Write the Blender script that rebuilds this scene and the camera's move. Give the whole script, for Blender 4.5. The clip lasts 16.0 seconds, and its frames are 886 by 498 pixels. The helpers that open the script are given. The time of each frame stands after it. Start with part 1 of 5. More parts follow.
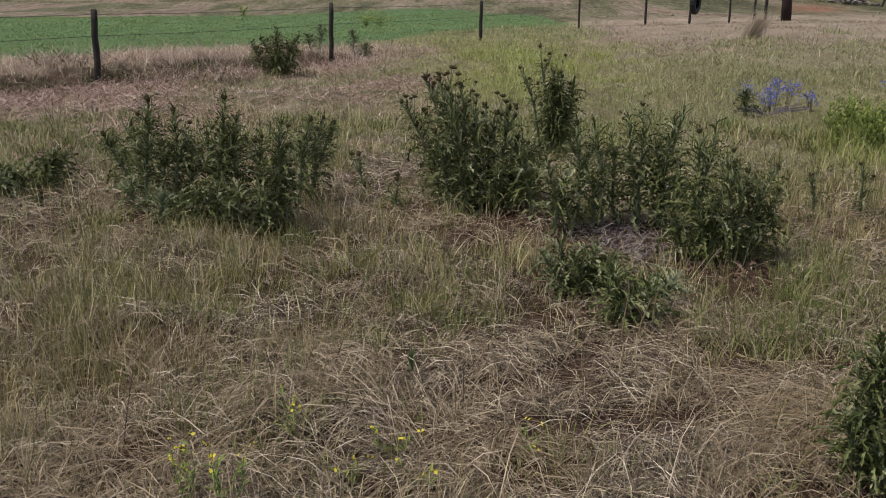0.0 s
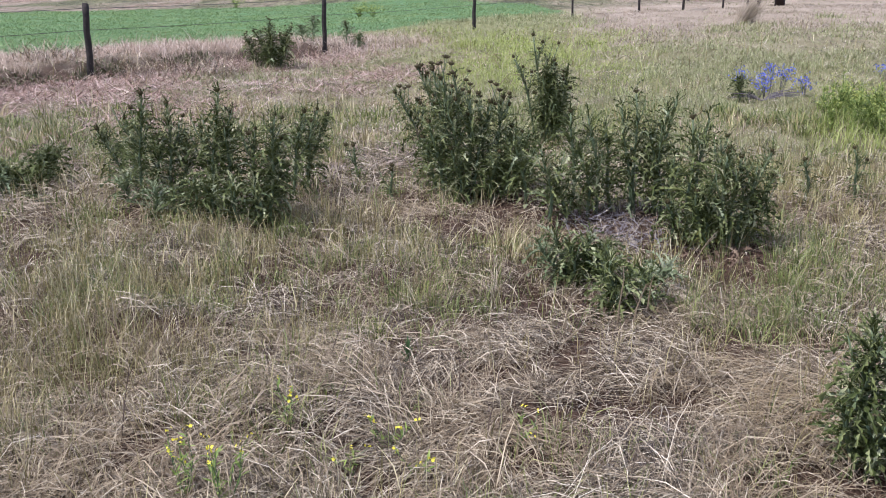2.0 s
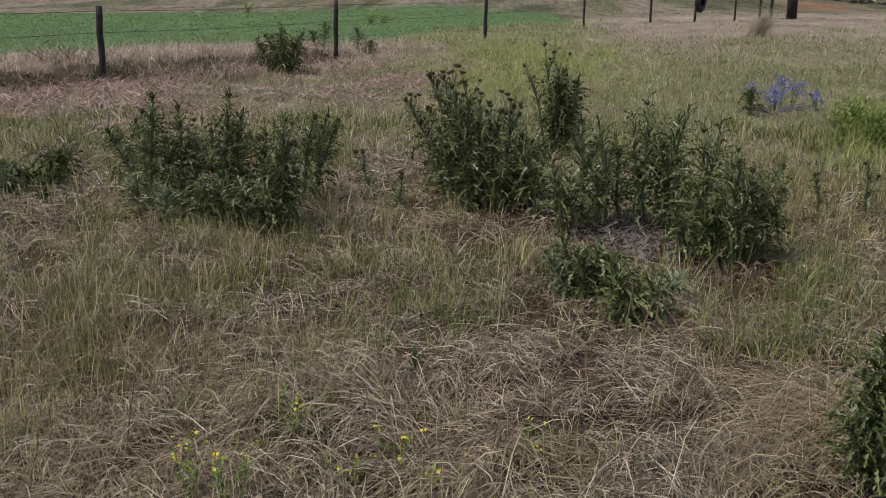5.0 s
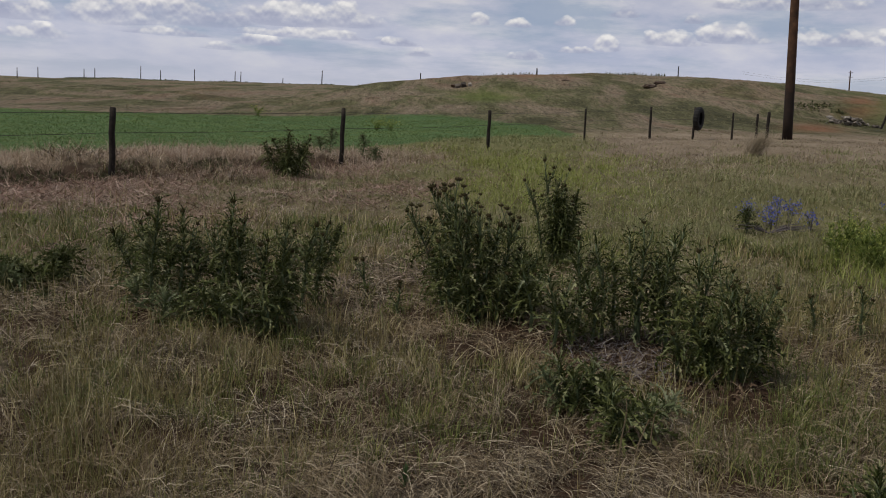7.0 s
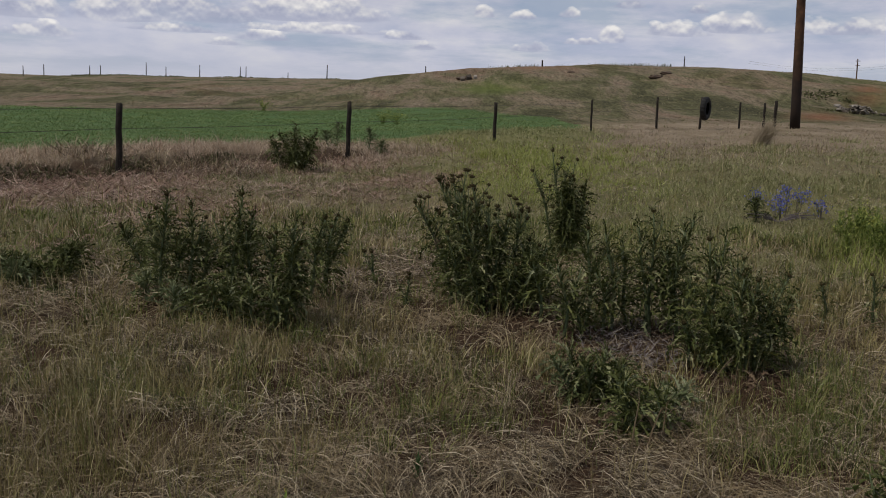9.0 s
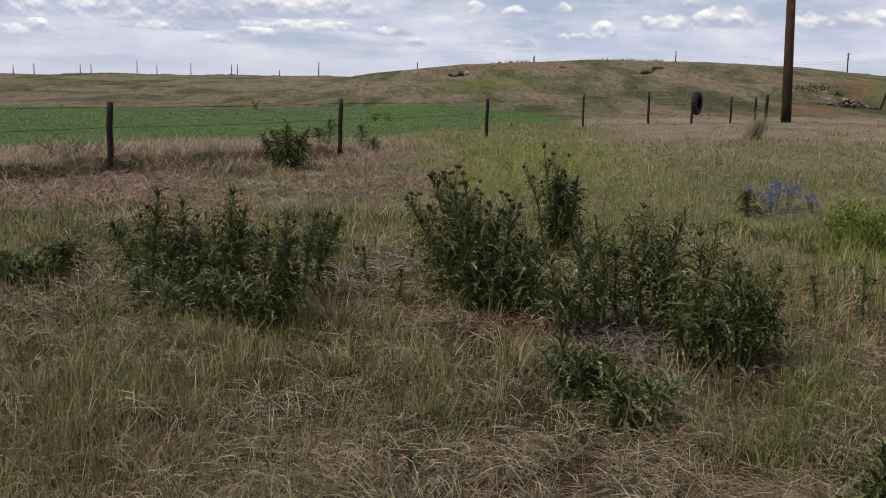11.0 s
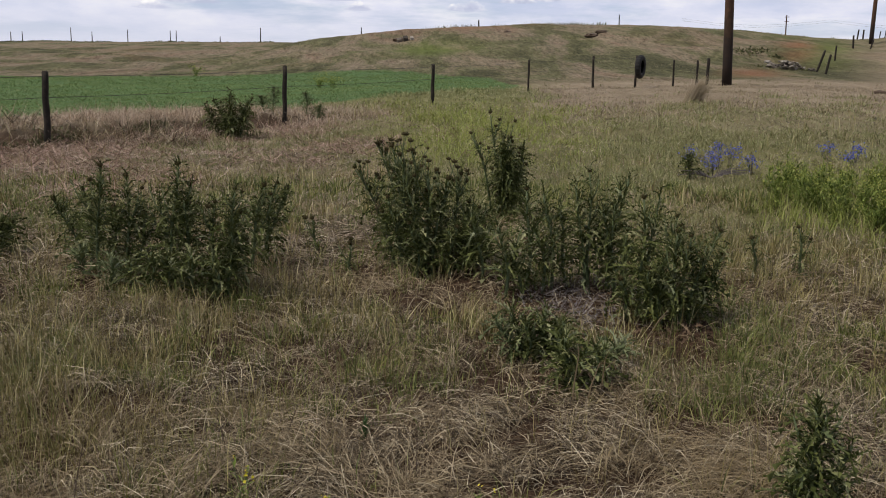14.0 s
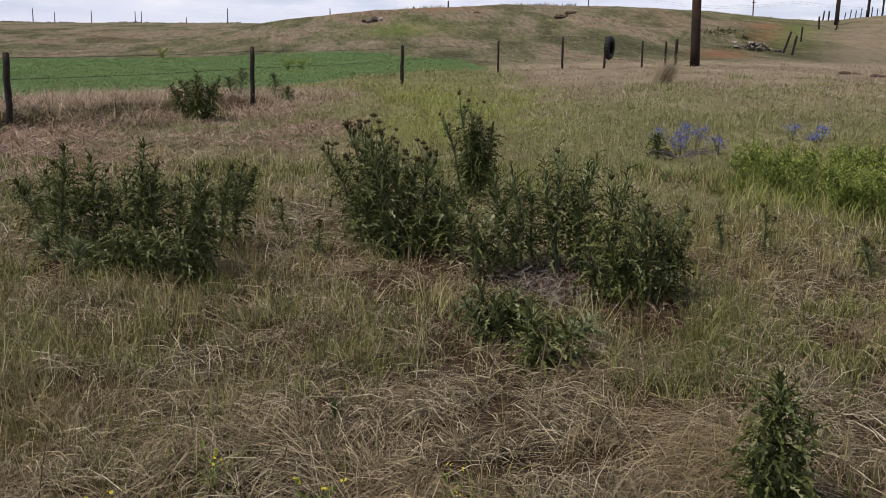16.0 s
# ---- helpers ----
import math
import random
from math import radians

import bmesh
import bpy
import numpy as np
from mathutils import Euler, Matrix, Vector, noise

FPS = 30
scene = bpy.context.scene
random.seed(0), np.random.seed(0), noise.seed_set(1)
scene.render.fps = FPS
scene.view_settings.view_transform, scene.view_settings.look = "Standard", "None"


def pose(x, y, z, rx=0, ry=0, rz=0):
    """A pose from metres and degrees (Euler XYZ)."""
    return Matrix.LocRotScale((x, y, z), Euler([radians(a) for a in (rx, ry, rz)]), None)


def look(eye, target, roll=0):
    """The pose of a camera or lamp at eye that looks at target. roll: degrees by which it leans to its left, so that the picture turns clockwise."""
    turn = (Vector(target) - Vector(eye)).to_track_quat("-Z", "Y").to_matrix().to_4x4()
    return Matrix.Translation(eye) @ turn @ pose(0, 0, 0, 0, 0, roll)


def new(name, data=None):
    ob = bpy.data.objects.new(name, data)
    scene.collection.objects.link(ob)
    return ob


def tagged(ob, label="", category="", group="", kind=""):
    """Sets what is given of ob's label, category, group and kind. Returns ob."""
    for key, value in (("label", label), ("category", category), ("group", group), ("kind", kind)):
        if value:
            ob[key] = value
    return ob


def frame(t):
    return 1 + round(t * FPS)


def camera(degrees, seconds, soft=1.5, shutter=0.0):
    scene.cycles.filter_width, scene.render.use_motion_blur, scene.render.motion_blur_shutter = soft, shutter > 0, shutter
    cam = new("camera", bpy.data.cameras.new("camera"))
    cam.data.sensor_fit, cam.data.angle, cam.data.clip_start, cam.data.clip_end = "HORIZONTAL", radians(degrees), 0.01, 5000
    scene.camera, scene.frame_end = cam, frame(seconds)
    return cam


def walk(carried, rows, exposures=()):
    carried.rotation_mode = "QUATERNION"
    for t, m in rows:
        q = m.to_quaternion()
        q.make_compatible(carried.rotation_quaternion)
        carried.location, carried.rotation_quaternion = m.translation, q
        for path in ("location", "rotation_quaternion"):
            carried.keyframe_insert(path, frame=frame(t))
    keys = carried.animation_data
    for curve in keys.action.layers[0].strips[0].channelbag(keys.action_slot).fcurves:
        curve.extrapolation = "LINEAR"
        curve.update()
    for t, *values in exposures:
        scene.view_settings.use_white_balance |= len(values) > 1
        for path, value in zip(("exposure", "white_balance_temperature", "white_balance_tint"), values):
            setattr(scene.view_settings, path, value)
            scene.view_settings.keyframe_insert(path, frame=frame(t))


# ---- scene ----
cam = camera(53.8, 16.0, soft=1.0)
# seconds, eye x, y, z, pitch, roll, yaw
ROWS = [
    (0.0, -0.010, 0.023, 1.541, -16.52, -0.85, -0.67),
    (0.5, 0.002, 0.019, 1.536, -16.68, -0.43, -0.87),
    (1.0, 0.003, 0.019, 1.534, -16.95, 0.05, -1.11),
    (1.5, 0.002, 0.017, 1.536, -17.19, 0.04, -1.12),
    (2.0, -0.001, 0.017, 1.539, -17.16, -0.12, -1.10),
    (2.5, -0.011, 0.025, 1.543, -17.13, -0.23, -0.99),
    (3.0, -0.013, 0.027, 1.541, -17.02, -0.71, -0.82),
    (5.3, -0.009, 0.023, 1.552, -16.54, -1.01, -0.31),
    (5.5, -0.017, 0.017, 1.577, -13.72, -0.99, -0.22),
    (5.6, -0.016, 0.014, 1.585, -11.75, -1.06, -0.18),
    (5.7, -0.013, 0.011, 1.590, -11.06, -1.18, -0.15),
    (5.8, -0.011, 0.009, 1.593, -10.95, -1.35, -0.12),
    (6.0, -0.007, 0.008, 1.594, -10.54, -1.80, -0.07),
    (6.5, -0.007, 0.008, 1.593, -10.44, -2.79, -0.01),
    (7.0, 0.000, 0.000, 1.600, -9.90, -2.80, -0.00),
    (7.5, -0.006, 0.000, 1.599, -9.70, -2.75, 0.09),
    (8.0, -0.007, 0.006, 1.589, -9.85, -2.60, 0.20),
    (8.5, -0.007, 0.007, 1.582, -10.12, -2.39, 0.14),
    (9.0, -0.014, 0.013, 1.581, -10.35, -2.16, 0.34),
    (11.5, -0.002, 0.001, 1.586, -10.72, -1.73, -0.23),
    (11.7, -0.009, 0.000, 1.585, -11.08, -1.68, -0.17),
    (11.8, -0.014, -0.001, 1.584, -11.26, -1.64, -0.12),
    (11.9, -0.019, -0.002, 1.583, -11.92, -1.62, -0.07),
    (12.0, -0.021, -0.002, 1.583, -12.42, -1.61, -0.04),
    (12.5, -0.019, -0.005, 1.586, -12.64, -1.89, -0.18),
    (13.0, -0.016, -0.023, 1.597, -12.56, -1.81, -0.61),
    (13.5, -0.013, -0.030, 1.598, -12.61, -1.57, -2.56),
    (14.0, -0.010, -0.030, 1.596, -12.67, -1.33, -3.71),
    (14.5, -0.009, -0.025, 1.589, -12.93, -0.98, -3.78),
    (15.0, -0.005, -0.029, 1.592, -13.71, -1.09, -3.96),
    (15.5, 0.004, -0.035, 1.592, -13.89, -1.00, -4.36),
    (16.0, 0.004, -0.038, 1.593, -13.80, -1.33, -5.64),
]
EXPOSURES = [(0.0, 0.23, 6200, 14), (0.5, 0.28, 6100, 14), (1.0, 0.5, 5850, 16), (1.5, 0.98, 5600, 16), (2.0, 1.12, 5450, 18), (2.5, 1.12, 5350, 18), (3.0, 0.93, 5350, 17), (3.2, 0.72, 5400, 17), (5.3, 0.02, 6150, 10), (5.5, -0.13, 6300, 9), (6.0, -0.55, 6500, 9), (7.0, -0.66, 6500, 9), (9.0, -0.63, 6550, 9), (11.5, -0.23, 6600, 9), (12.5, -0.18, 6650, 9), (14.5, -0.13, 6600, 9), (16.0, -0.03, 6600, 9)]
walk(cam, [(t, pose(x, y, z, 90 + pitch, roll, yaw)) for t, x, y, z, pitch, roll, yaw in ROWS], EXPOSURES)

# ---- world, sun ----
SUN_EL, SUN_AZ = radians(55), radians(-102)      # azimuth from +y towards +x
world = bpy.data.worlds.new("sky")
scene.world = world
world.use_nodes = True


def node_kit(tree):
    def add(kind, **kw):
        n = tree.nodes.new(kind)
        for k, v in kw.items():
            if k == "ins":
                for key, val in v.items():
                    if hasattr(val, "node"):
                        tree.links.new(val, n.inputs[key])
                    else:
                        n.inputs[key].default_value = val
            elif k == "operation":
                n.operation = v
            elif k == "data_type":
                n.data_type = v
            elif k == "blend_type":
                n.blend_type = v
        return n

    def math(op, a, b=0.0, c=0.0):
        n = add("ShaderNodeMath", operation=op, ins={0: a, 1: b, 2: c})
        return n.outputs[0]

    def mix(f, a, b, blend="MIX"):
        n = add("ShaderNodeMix", data_type="RGBA", blend_type=blend, ins={0: f, 6: a, 7: b})
        return n.outputs[2]

    def ramp(f, stops):
        n = tree.nodes.new("ShaderNodeValToRGB")
        while len(n.color_ramp.elements) < len(stops):
            n.color_ramp.elements.new(0.5)
        for e, (p, col) in zip(n.color_ramp.elements, stops):
            e.position = p
            e.color = (*col, 1) if len(col) == 3 else col
        tree.links.new(f, n.inputs[0])
        return n.outputs[0]

    def noise_tex(vec, scale, detail=4.0, rough=0.55, distort=0.0):
        n = add("ShaderNodeTexNoise", ins={"Scale": scale, "Detail": detail, "Roughness": rough, "Distortion": distort})
        if vec is not None:
            tree.links.new(vec, n.inputs["Vector"])
        return n.outputs[0]
    return add, math, mix, ramp, noise_tex


def build_sky():
    t = world.node_tree
    t.nodes.clear()
    add, math_, mix, ramp, noise_tex = node_kit(t)
    tc = add("ShaderNodeTexCoord").outputs["Generated"]
    sky = add("ShaderNodeTexSky")
    sky.sky_type = "NISHITA"
    sky.sun_disc = False
    sky.sun_elevation, sky.sun_rotation = SUN_EL, SUN_AZ
    clear = add("ShaderNodeVectorMath", operation="SCALE", ins={0: sky.outputs[0], "Scale": 0.10}).outputs[0]
    sep = add("ShaderNodeSeparateXYZ", ins={0: tc})
    az = math_("ARCTAN2", sep.outputs[0], sep.outputs[1])
    up = math_("MAXIMUM", sep.outputs[2], 0.0)
    v = math_("LOGARITHM", math_("ADD", up, 0.075), 2.718)

    def field(dv, su, sv, scale, detail, rough, seed):
        vec = add("ShaderNodeCombineXYZ", ins={0: math_("MULTIPLY", az, su), 1: math_("MULTIPLY", math_("ADD", v, dv), sv), 2: seed}).outputs[0]
        return noise_tex(vec, scale, detail, rough)

    # rounded, cauliflower relief shared by all the cumulus
    def relief(de):
        vec = add("ShaderNodeCombineXYZ", ins={0: math_("MULTIPLY", az, 44.0), 1: math_("MULTIPLY", math_("ADD", up, de), 60.0), 2: 2.2}).outputs[0]
        cell = add("ShaderNodeTexVoronoi", ins={"Vector": vec, "Scale": 1.0, "Detail": 2.0, "Roughness": 0.42, "Lacunarity": 2.3})
        cell.feature = "SMOOTH_F1"
        cell.inputs["Smoothness"].default_value = 0.35
        return math_("SUBTRACT", 1.0, cell.outputs["Distance"])
    n0, n1 = relief(0.0), relief(0.004)
    vec = add("ShaderNodeCombineXYZ", ins={0: math_("MULTIPLY", az, 26.0), 1: math_("MULTIPLY", up, 40.0), 2: 7.7}).outputs[0]
    lump = math_("SUBTRACT", noise_tex(vec, 1.0, 4.0, 0.5), 0.5)
    edge = math_("ADD", math_("MULTIPLY", math_("SUBTRACT", n0, 0.5), 0.8), math_("MULTIPLY", lump, 1.8))
    edge_base = math_("MULTIPLY", lump, 0.6)
    # cumulus low in the sky: bearing, height of the flat base, half width, thickness, in radians
    thick, height = None, None
    for a0, e0, wa, h in ((-0.350, 0.058, 0.055, 0.042), (-0.268, 0.062, 0.070, 0.050), (-0.172, 0.067, 0.058, 0.036), (-0.112, 0.070, 0.046, 0.031), (-0.155, 0.056, 0.090, 0.015), (-0.300, 0.050, 0.060, 0.011),
                          (-0.430, 0.0385, 0.040, 0.018), (-0.205, 0.0455, 0.038, 0.016), (-0.248, 0.0385, 0.022, 0.010), (-0.050, 0.053, 0.026, 0.012), (-0.030, 0.043, 0.020, 0.012), (-0.450, 0.056, 0.050, 0.030),
                          (0.036, 0.080, 0.014, 0.013), (0.080, 0.0795, 0.017, 0.011), (0.130, 0.083, 0.014, 0.014), (0.178, 0.0575, 0.016, 0.020), (0.195, 0.094, 0.021, 0.020), (0.250, 0.066, 0.040, 0.019),
                          (0.305, 0.070, 0.050, 0.023), (0.268, 0.090, 0.013, 0.014), (0.410, 0.070, 0.062, 0.022), (0.089, 0.045, 0.024, 0.013), (0.360, 0.105, 0.090, 0.022), (0.144, 0.0545, 0.022, 0.009)):
        u = math_("DIVIDE", math_("SUBTRACT", az, a0), wa)
        s = math_("DIVIDE", math_("SUBTRACT", sep.outputs[2], e0), h)
        above = math_("GREATER_THAN", s, 0.12)
        fall = math_("MULTIPLY", math_("MULTIPLY", math_("SUBTRACT", s, 0.12), math_("SUBTRACT", s, 0.12)), math_("MULTIPLY_ADD", above, -35.0, 36.2))
        d_ = math_("SUBTRACT", math_("SUBTRACT", 1.0, math_("MULTIPLY", u, u)), fall)
        if thick is None:
            thick, height = d_, s
        else:
            more = math_("GREATER_THAN", d_, thick)
            height = math_("ADD", math_("MULTIPLY", more, s), math_("MULTIPLY", math_("SUBTRACT", 1.0, more), height))
            thick = math_("MAXIMUM", thick, d_)
    top = ramp(height, [(0.0, (0, 0, 0)), (0.35, (1, 1, 1))])
    body = math_("ADD", thick, math_("ADD", math_("MULTIPLY", top, edge), edge_base))
    mask = math_("MULTIPLY", ramp(body, [(0.0, (0, 0, 0)), (0.45, (1, 1, 1))]), math_("MULTIPLY_ADD", top, 0.45, 0.55))
    light = math_("ADD", math_("MULTIPLY_ADD", height, 0.60, 0.14), math_("ADD", math_("MULTIPLY", math_("SUBTRACT", n0, n1), 0.75), math_("MULTIPLY", lump, 0.8)))
    cloud = ramp(light, [(0.08, (0.62, 0.66, 0.88)), (0.28, (0.78, 0.81, 1.0)), (0.48, (1.06, 1.06, 1.15)), (0.80, (1.50, 1.46, 1.44))])
    # broad layers of thin cloud with some open blue
    veil = field(0.0, 5.0, 3.6, 1.0, 6.0, 0.6, 9.1)
    veil_m = ramp(veil, [(0.38, (0.35, 0.35, 0.35)), (0.52, (1.0, 1.0, 1.0))])
    veil_n = noise_tex(add("ShaderNodeCombineXYZ", ins={0: math_("MULTIPLY", az, 11.0), 1: math_("MULTIPLY", up, 30.0), 2: 1.7}).outputs[0], 1.0, 5.0, 0.55)
    clear = mix(0.7, clear, (0.50, 0.68, 1.0, 1))
    veil_c = ramp(veil_n, [(0.33, (0.74, 0.80, 1.03)), (0.50, (0.93, 0.95, 1.13)), (0.68, (1.14, 1.13, 1.21))])
    base = mix(veil_m, clear, veil_c)
    full = mix(math_("MULTIPLY", mask, 0.95), base, cloud)
    haze = ramp(up, [(0.0, (0.85, 0.85, 0.85)), (0.05, (0.0, 0.0, 0.0))])
    full = mix(haze, full, (0.82, 0.84, 0.98, 1))
    glow = ramp(up, [(0.0, (1.0, 1.0, 1.0)), (0.35, (0.0, 0.0, 0.0))])
    full = add("ShaderNodeVectorMath", operation="SCALE", ins={0: full, "Scale": math_("MULTIPLY_ADD", glow, 0.50, 0.76)}).outputs[0]
    bg = add("ShaderNodeBackground", ins={"Color": full, "Strength": SKY})
    out = add("ShaderNodeOutputWorld")
    t.links.new(bg.outputs[0], out.inputs[0])


SKY = 0.75
build_sky()
sun = new("sun", bpy.data.lights.new("sun", "SUN"))
sun.data.energy, sun.data.angle, sun.data.color = 3.4, radians(0.8), (1.0, 0.93, 0.82)
sun.matrix_world = look((0, 0, 0), (-math.sin(SUN_AZ) * math.cos(SUN_EL), -math.cos(SUN_AZ) * math.cos(SUN_EL), -math.sin(SUN_EL)))

# ---- materials ----


def material(name, stops, rough=0.7, by="island", patch=None, patch_scale=0.6, patch_amount=0.5, translucent=0.0, gloss=0.3, bump=0.0, bump_scale=200.0, tar=False):
    """stops: colours that pieces vary between; patch: a second colour that comes in patches of the ground's scale."""
    m = bpy.data.materials.new(name)
    m.use_nodes = True
    t = m.node_tree
    t.nodes.clear()
    add, math_, mix, ramp, noise_tex = node_kit(t)
    geo = add("ShaderNodeNewGeometry")
    if by == "island":
        f = geo.outputs["Random Per Island"]
    elif by == "object":
        f = add("ShaderNodeObjectInfo").outputs["Random"]
    else:
        f = noise_tex(add("ShaderNodeTexCoord").outputs["Object"], by, 5.0, 0.6)
    col = ramp(f, stops)
    if patch:
        pf = ramp(noise_tex(geo.outputs["Position"], patch_scale, 3.0, 0.6), [(0.42, (0, 0, 0)), (0.62, (1, 1, 1))])
        col = mix(math_("MULTIPLY", pf, patch_amount), col, (*patch, 1))
    if tar:
        obj = add("ShaderNodeTexCoord").outputs["Object"]
        height = add("ShaderNodeSeparateXYZ", ins={0: obj}).outputs[2]
        soaked = ramp(math_("MULTIPLY_ADD", height, 0.1, math_("MULTIPLY", noise_tex(obj, 2.5, 5.0, 0.6), 0.16)), [(0.24, (1, 1, 1)), (0.42, (0, 0, 0))])
        col = mix(math_("MULTIPLY", soaked, 0.88), col, (0.012, 0.009, 0.008, 1))
    bs = add("ShaderNodeBsdfPrincipled", ins={"Base Color": col, "Roughness": rough, "Specular IOR Level": gloss})
    if bump:
        b = add("ShaderNodeBump", ins={"Strength": bump, "Distance": 0.02, "Height": noise_tex(add("ShaderNodeTexCoord").outputs["Object"], bump_scale, 5.0, 0.6)})
        t.links.new(b.outputs[0], bs.inputs["Normal"])
    shader = bs.outputs[0]
    if translucent:
        tr = add("ShaderNodeBsdfTranslucent", ins={"Color": col})
        shader = add("ShaderNodeMixShader", ins={0: translucent, 1: shader, 2: tr.outputs[0]}).outputs[0]
    out = add("ShaderNodeOutputMaterial")
    t.links.new(shader, out.inputs[0])
    return m


# bleached straw; the near-black low end stands in for shaded gaps between strands
M_STRAW = material("bleached_straw", [(0.0, (0.020, 0.014, 0.008)), (0.33, (0.074, 0.050, 0.028)), (0.6, (0.222, 0.172, 0.106)), (0.88, (0.388, 0.322, 0.218)), (1.0, (0.58, 0.512, 0.385))],
                   0.55, patch=(0.215, 0.155, 0.078), patch_scale=1.1, patch_amount=0.5)
M_GOLD = material("golden_olive_grass", [(0.0, (0.090, 0.075, 0.024)), (0.35, (0.20, 0.172, 0.054)), (0.7, (0.36, 0.302, 0.118)), (1.0, (0.56, 0.48, 0.255))],
                  0.6, patch=(0.15, 0.16, 0.050), patch_scale=0.9, patch_amount=0.5, translucent=0.12)
M_LITTER = material("trodden_litter", [(0.0, (0.075, 0.052, 0.036)), (0.4, (0.20, 0.145, 0.105)), (0.75, (0.32, 0.25, 0.19)), (1.0, (0.47, 0.40, 0.32))], 0.7, patch=(0.19, 0.125, 0.09), patch_scale=0.8, patch_amount=0.5)
# dark low stops here and in M_GREEN stand in for shade between blades
M_DRY = material("dry_golden_grass", [(0.0, (0.085, 0.063, 0.025)), (0.35, (0.225, 0.178, 0.074)), (0.75, (0.40, 0.335, 0.16)), (1.0, (0.64, 0.565, 0.35))],
                 0.65, patch=(0.21, 0.205, 0.065), patch_scale=0.5, patch_amount=0.35, translucent=0.1)
M_GREEN = material("green_grass", [(0.0, (0.044, 0.062, 0.013)), (0.4, (0.108, 0.132, 0.028)), (0.8, (0.235, 0.25, 0.066)), (1.0, (0.40, 0.385, 0.155))],
                   0.6, patch=(0.14, 0.175, 0.068), patch_scale=0.8, patch_amount=0.35, translucent=0.14)
M_MEADOW = material("yellow_green_grass", [(0.0, (0.115, 0.135, 0.048)), (0.4, (0.205, 0.222, 0.086)), (0.75, (0.30, 0.30, 0.14)), (1.0, (0.44, 0.41, 0.24))],
                    0.65, patch=(0.235, 0.215, 0.11), patch_scale=0.5, patch_amount=0.4, translucent=0.22)
M_PINK = material("russet_dry_grass", [(0.0, (0.27, 0.19, 0.14)), (0.4, (0.38, 0.285, 0.21)), (0.75, (0.48, 0.38, 0.29)), (1.0, (0.58, 0.49, 0.39))],
                  0.75, patch=(0.34, 0.275, 0.185), patch_scale=0.3, patch_amount=0.5, translucent=0.2)
M_TAN = material("pale_tan_grass", [(0.0, (0.27, 0.215, 0.15)), (0.5, (0.325, 0.262, 0.195)), (1.0, (0.39, 0.325, 0.255))], 0.8, patch=(0.31, 0.265, 0.165), patch_scale=0.25, patch_amount=0.5, translucent=0.3)
M_LIME = material("lime_green_grass", [(0.0, (0.18, 0.225, 0.042)), (0.5, (0.285, 0.325, 0.075)), (1.0, (0.41, 0.42, 0.155))], 0.65, patch=(0.235, 0.235, 0.08), patch_scale=0.7, patch_amount=0.4, translucent=0.28)
M_CROP = material("crop_leaf", [(0.0, (0.130, 0.190, 0.062)), (0.5, (0.158, 0.222, 0.074)), (1.0, (0.195, 0.258, 0.095))],
                  0.6, patch=(0.115, 0.185, 0.075), patch_scale=0.25, patch_amount=0.6, translucent=0.25)
# sunlit and shaded leaf tones put into the ramp; pale patch paints highlights
M_THISTLE = material("thistle_leaf", [(0.0, (0.034, 0.045, 0.011)), (0.45, (0.064, 0.080, 0.020)), (0.75, (0.145, 0.160, 0.055)), (1.0, (0.34, 0.345, 0.19))],
                     0.5, by="object", patch=(0.165, 0.178, 0.070), patch_scale=14.0, patch_amount=0.5, translucent=0.12, gloss=0.16)
# same lit-to-shaded spread put into colour; dark patch deepens the tips
M_THISTLE_TIP = material("thistle_tip_leaf", [(0.0, (0.030, 0.041, 0.010)), (0.45, (0.060, 0.076, 0.019)), (0.76, (0.15, 0.165, 0.055)), (1.0, (0.37, 0.37, 0.21))],
                         0.5, patch=(0.040, 0.052, 0.014), patch_scale=14.0, patch_amount=0.5, translucent=0.12, gloss=0.16)
M_THISTLE_PALE = material("woolly_thistle_leaf", [(0.0, (0.10, 0.125, 0.05)), (0.6, (0.17, 0.195, 0.095)), (1.0, (0.32, 0.335, 0.21))],
                          0.7, by="object", patch=(0.06, 0.085, 0.03), patch_scale=11.0, patch_amount=0.5, translucent=0.1)
M_STEM = material("thistle_stem", [(0.3, (0.07, 0.10, 0.045)), (0.7, (0.12, 0.145, 0.07))], 0.6, by=8.0)
M_BUD = material("thistle_bud", [(0.3, (0.032, 0.03, 0.012)), (0.6, (0.058, 0.045, 0.02)), (0.8, (0.09, 0.05, 0.03))], 0.8, by=60.0, gloss=0.08)
M_DEADLEAF = material("withered_leaf", [(0.0, (0.05, 0.03, 0.018)), (0.6, (0.12, 0.078, 0.046)), (0.93, (0.19, 0.14, 0.09)), (1.0, (0.34, 0.30, 0.22))], 0.75)
M_TWIG = material("grey_twig", [(0.0, (0.075, 0.065, 0.065)), (0.6, (0.15, 0.13, 0.13)), (1.0, (0.25, 0.225, 0.225))], 0.8)
M_HILL = material("hill_grass_blades", [(0.0, (0.15, 0.135, 0.072)), (0.5, (0.215, 0.188, 0.112)), (1.0, (0.31, 0.272, 0.18))], 0.8, patch=(0.165, 0.16, 0.078), patch_scale=0.3, patch_amount=0.7)
M_YELLOWLEAF = material("yellowing_leaf", [(0.0, (0.13, 0.15, 0.03)), (1.0, (0.26, 0.24, 0.06))], 0.6, translucent=0.2)
M_MAT = material("reddish_litter", [(0.0, (0.07, 0.038, 0.028)), (0.4, (0.21, 0.125, 0.092)), (0.75, (0.34, 0.225, 0.172)), (1.0, (0.52, 0.41, 0.33))], 0.75)
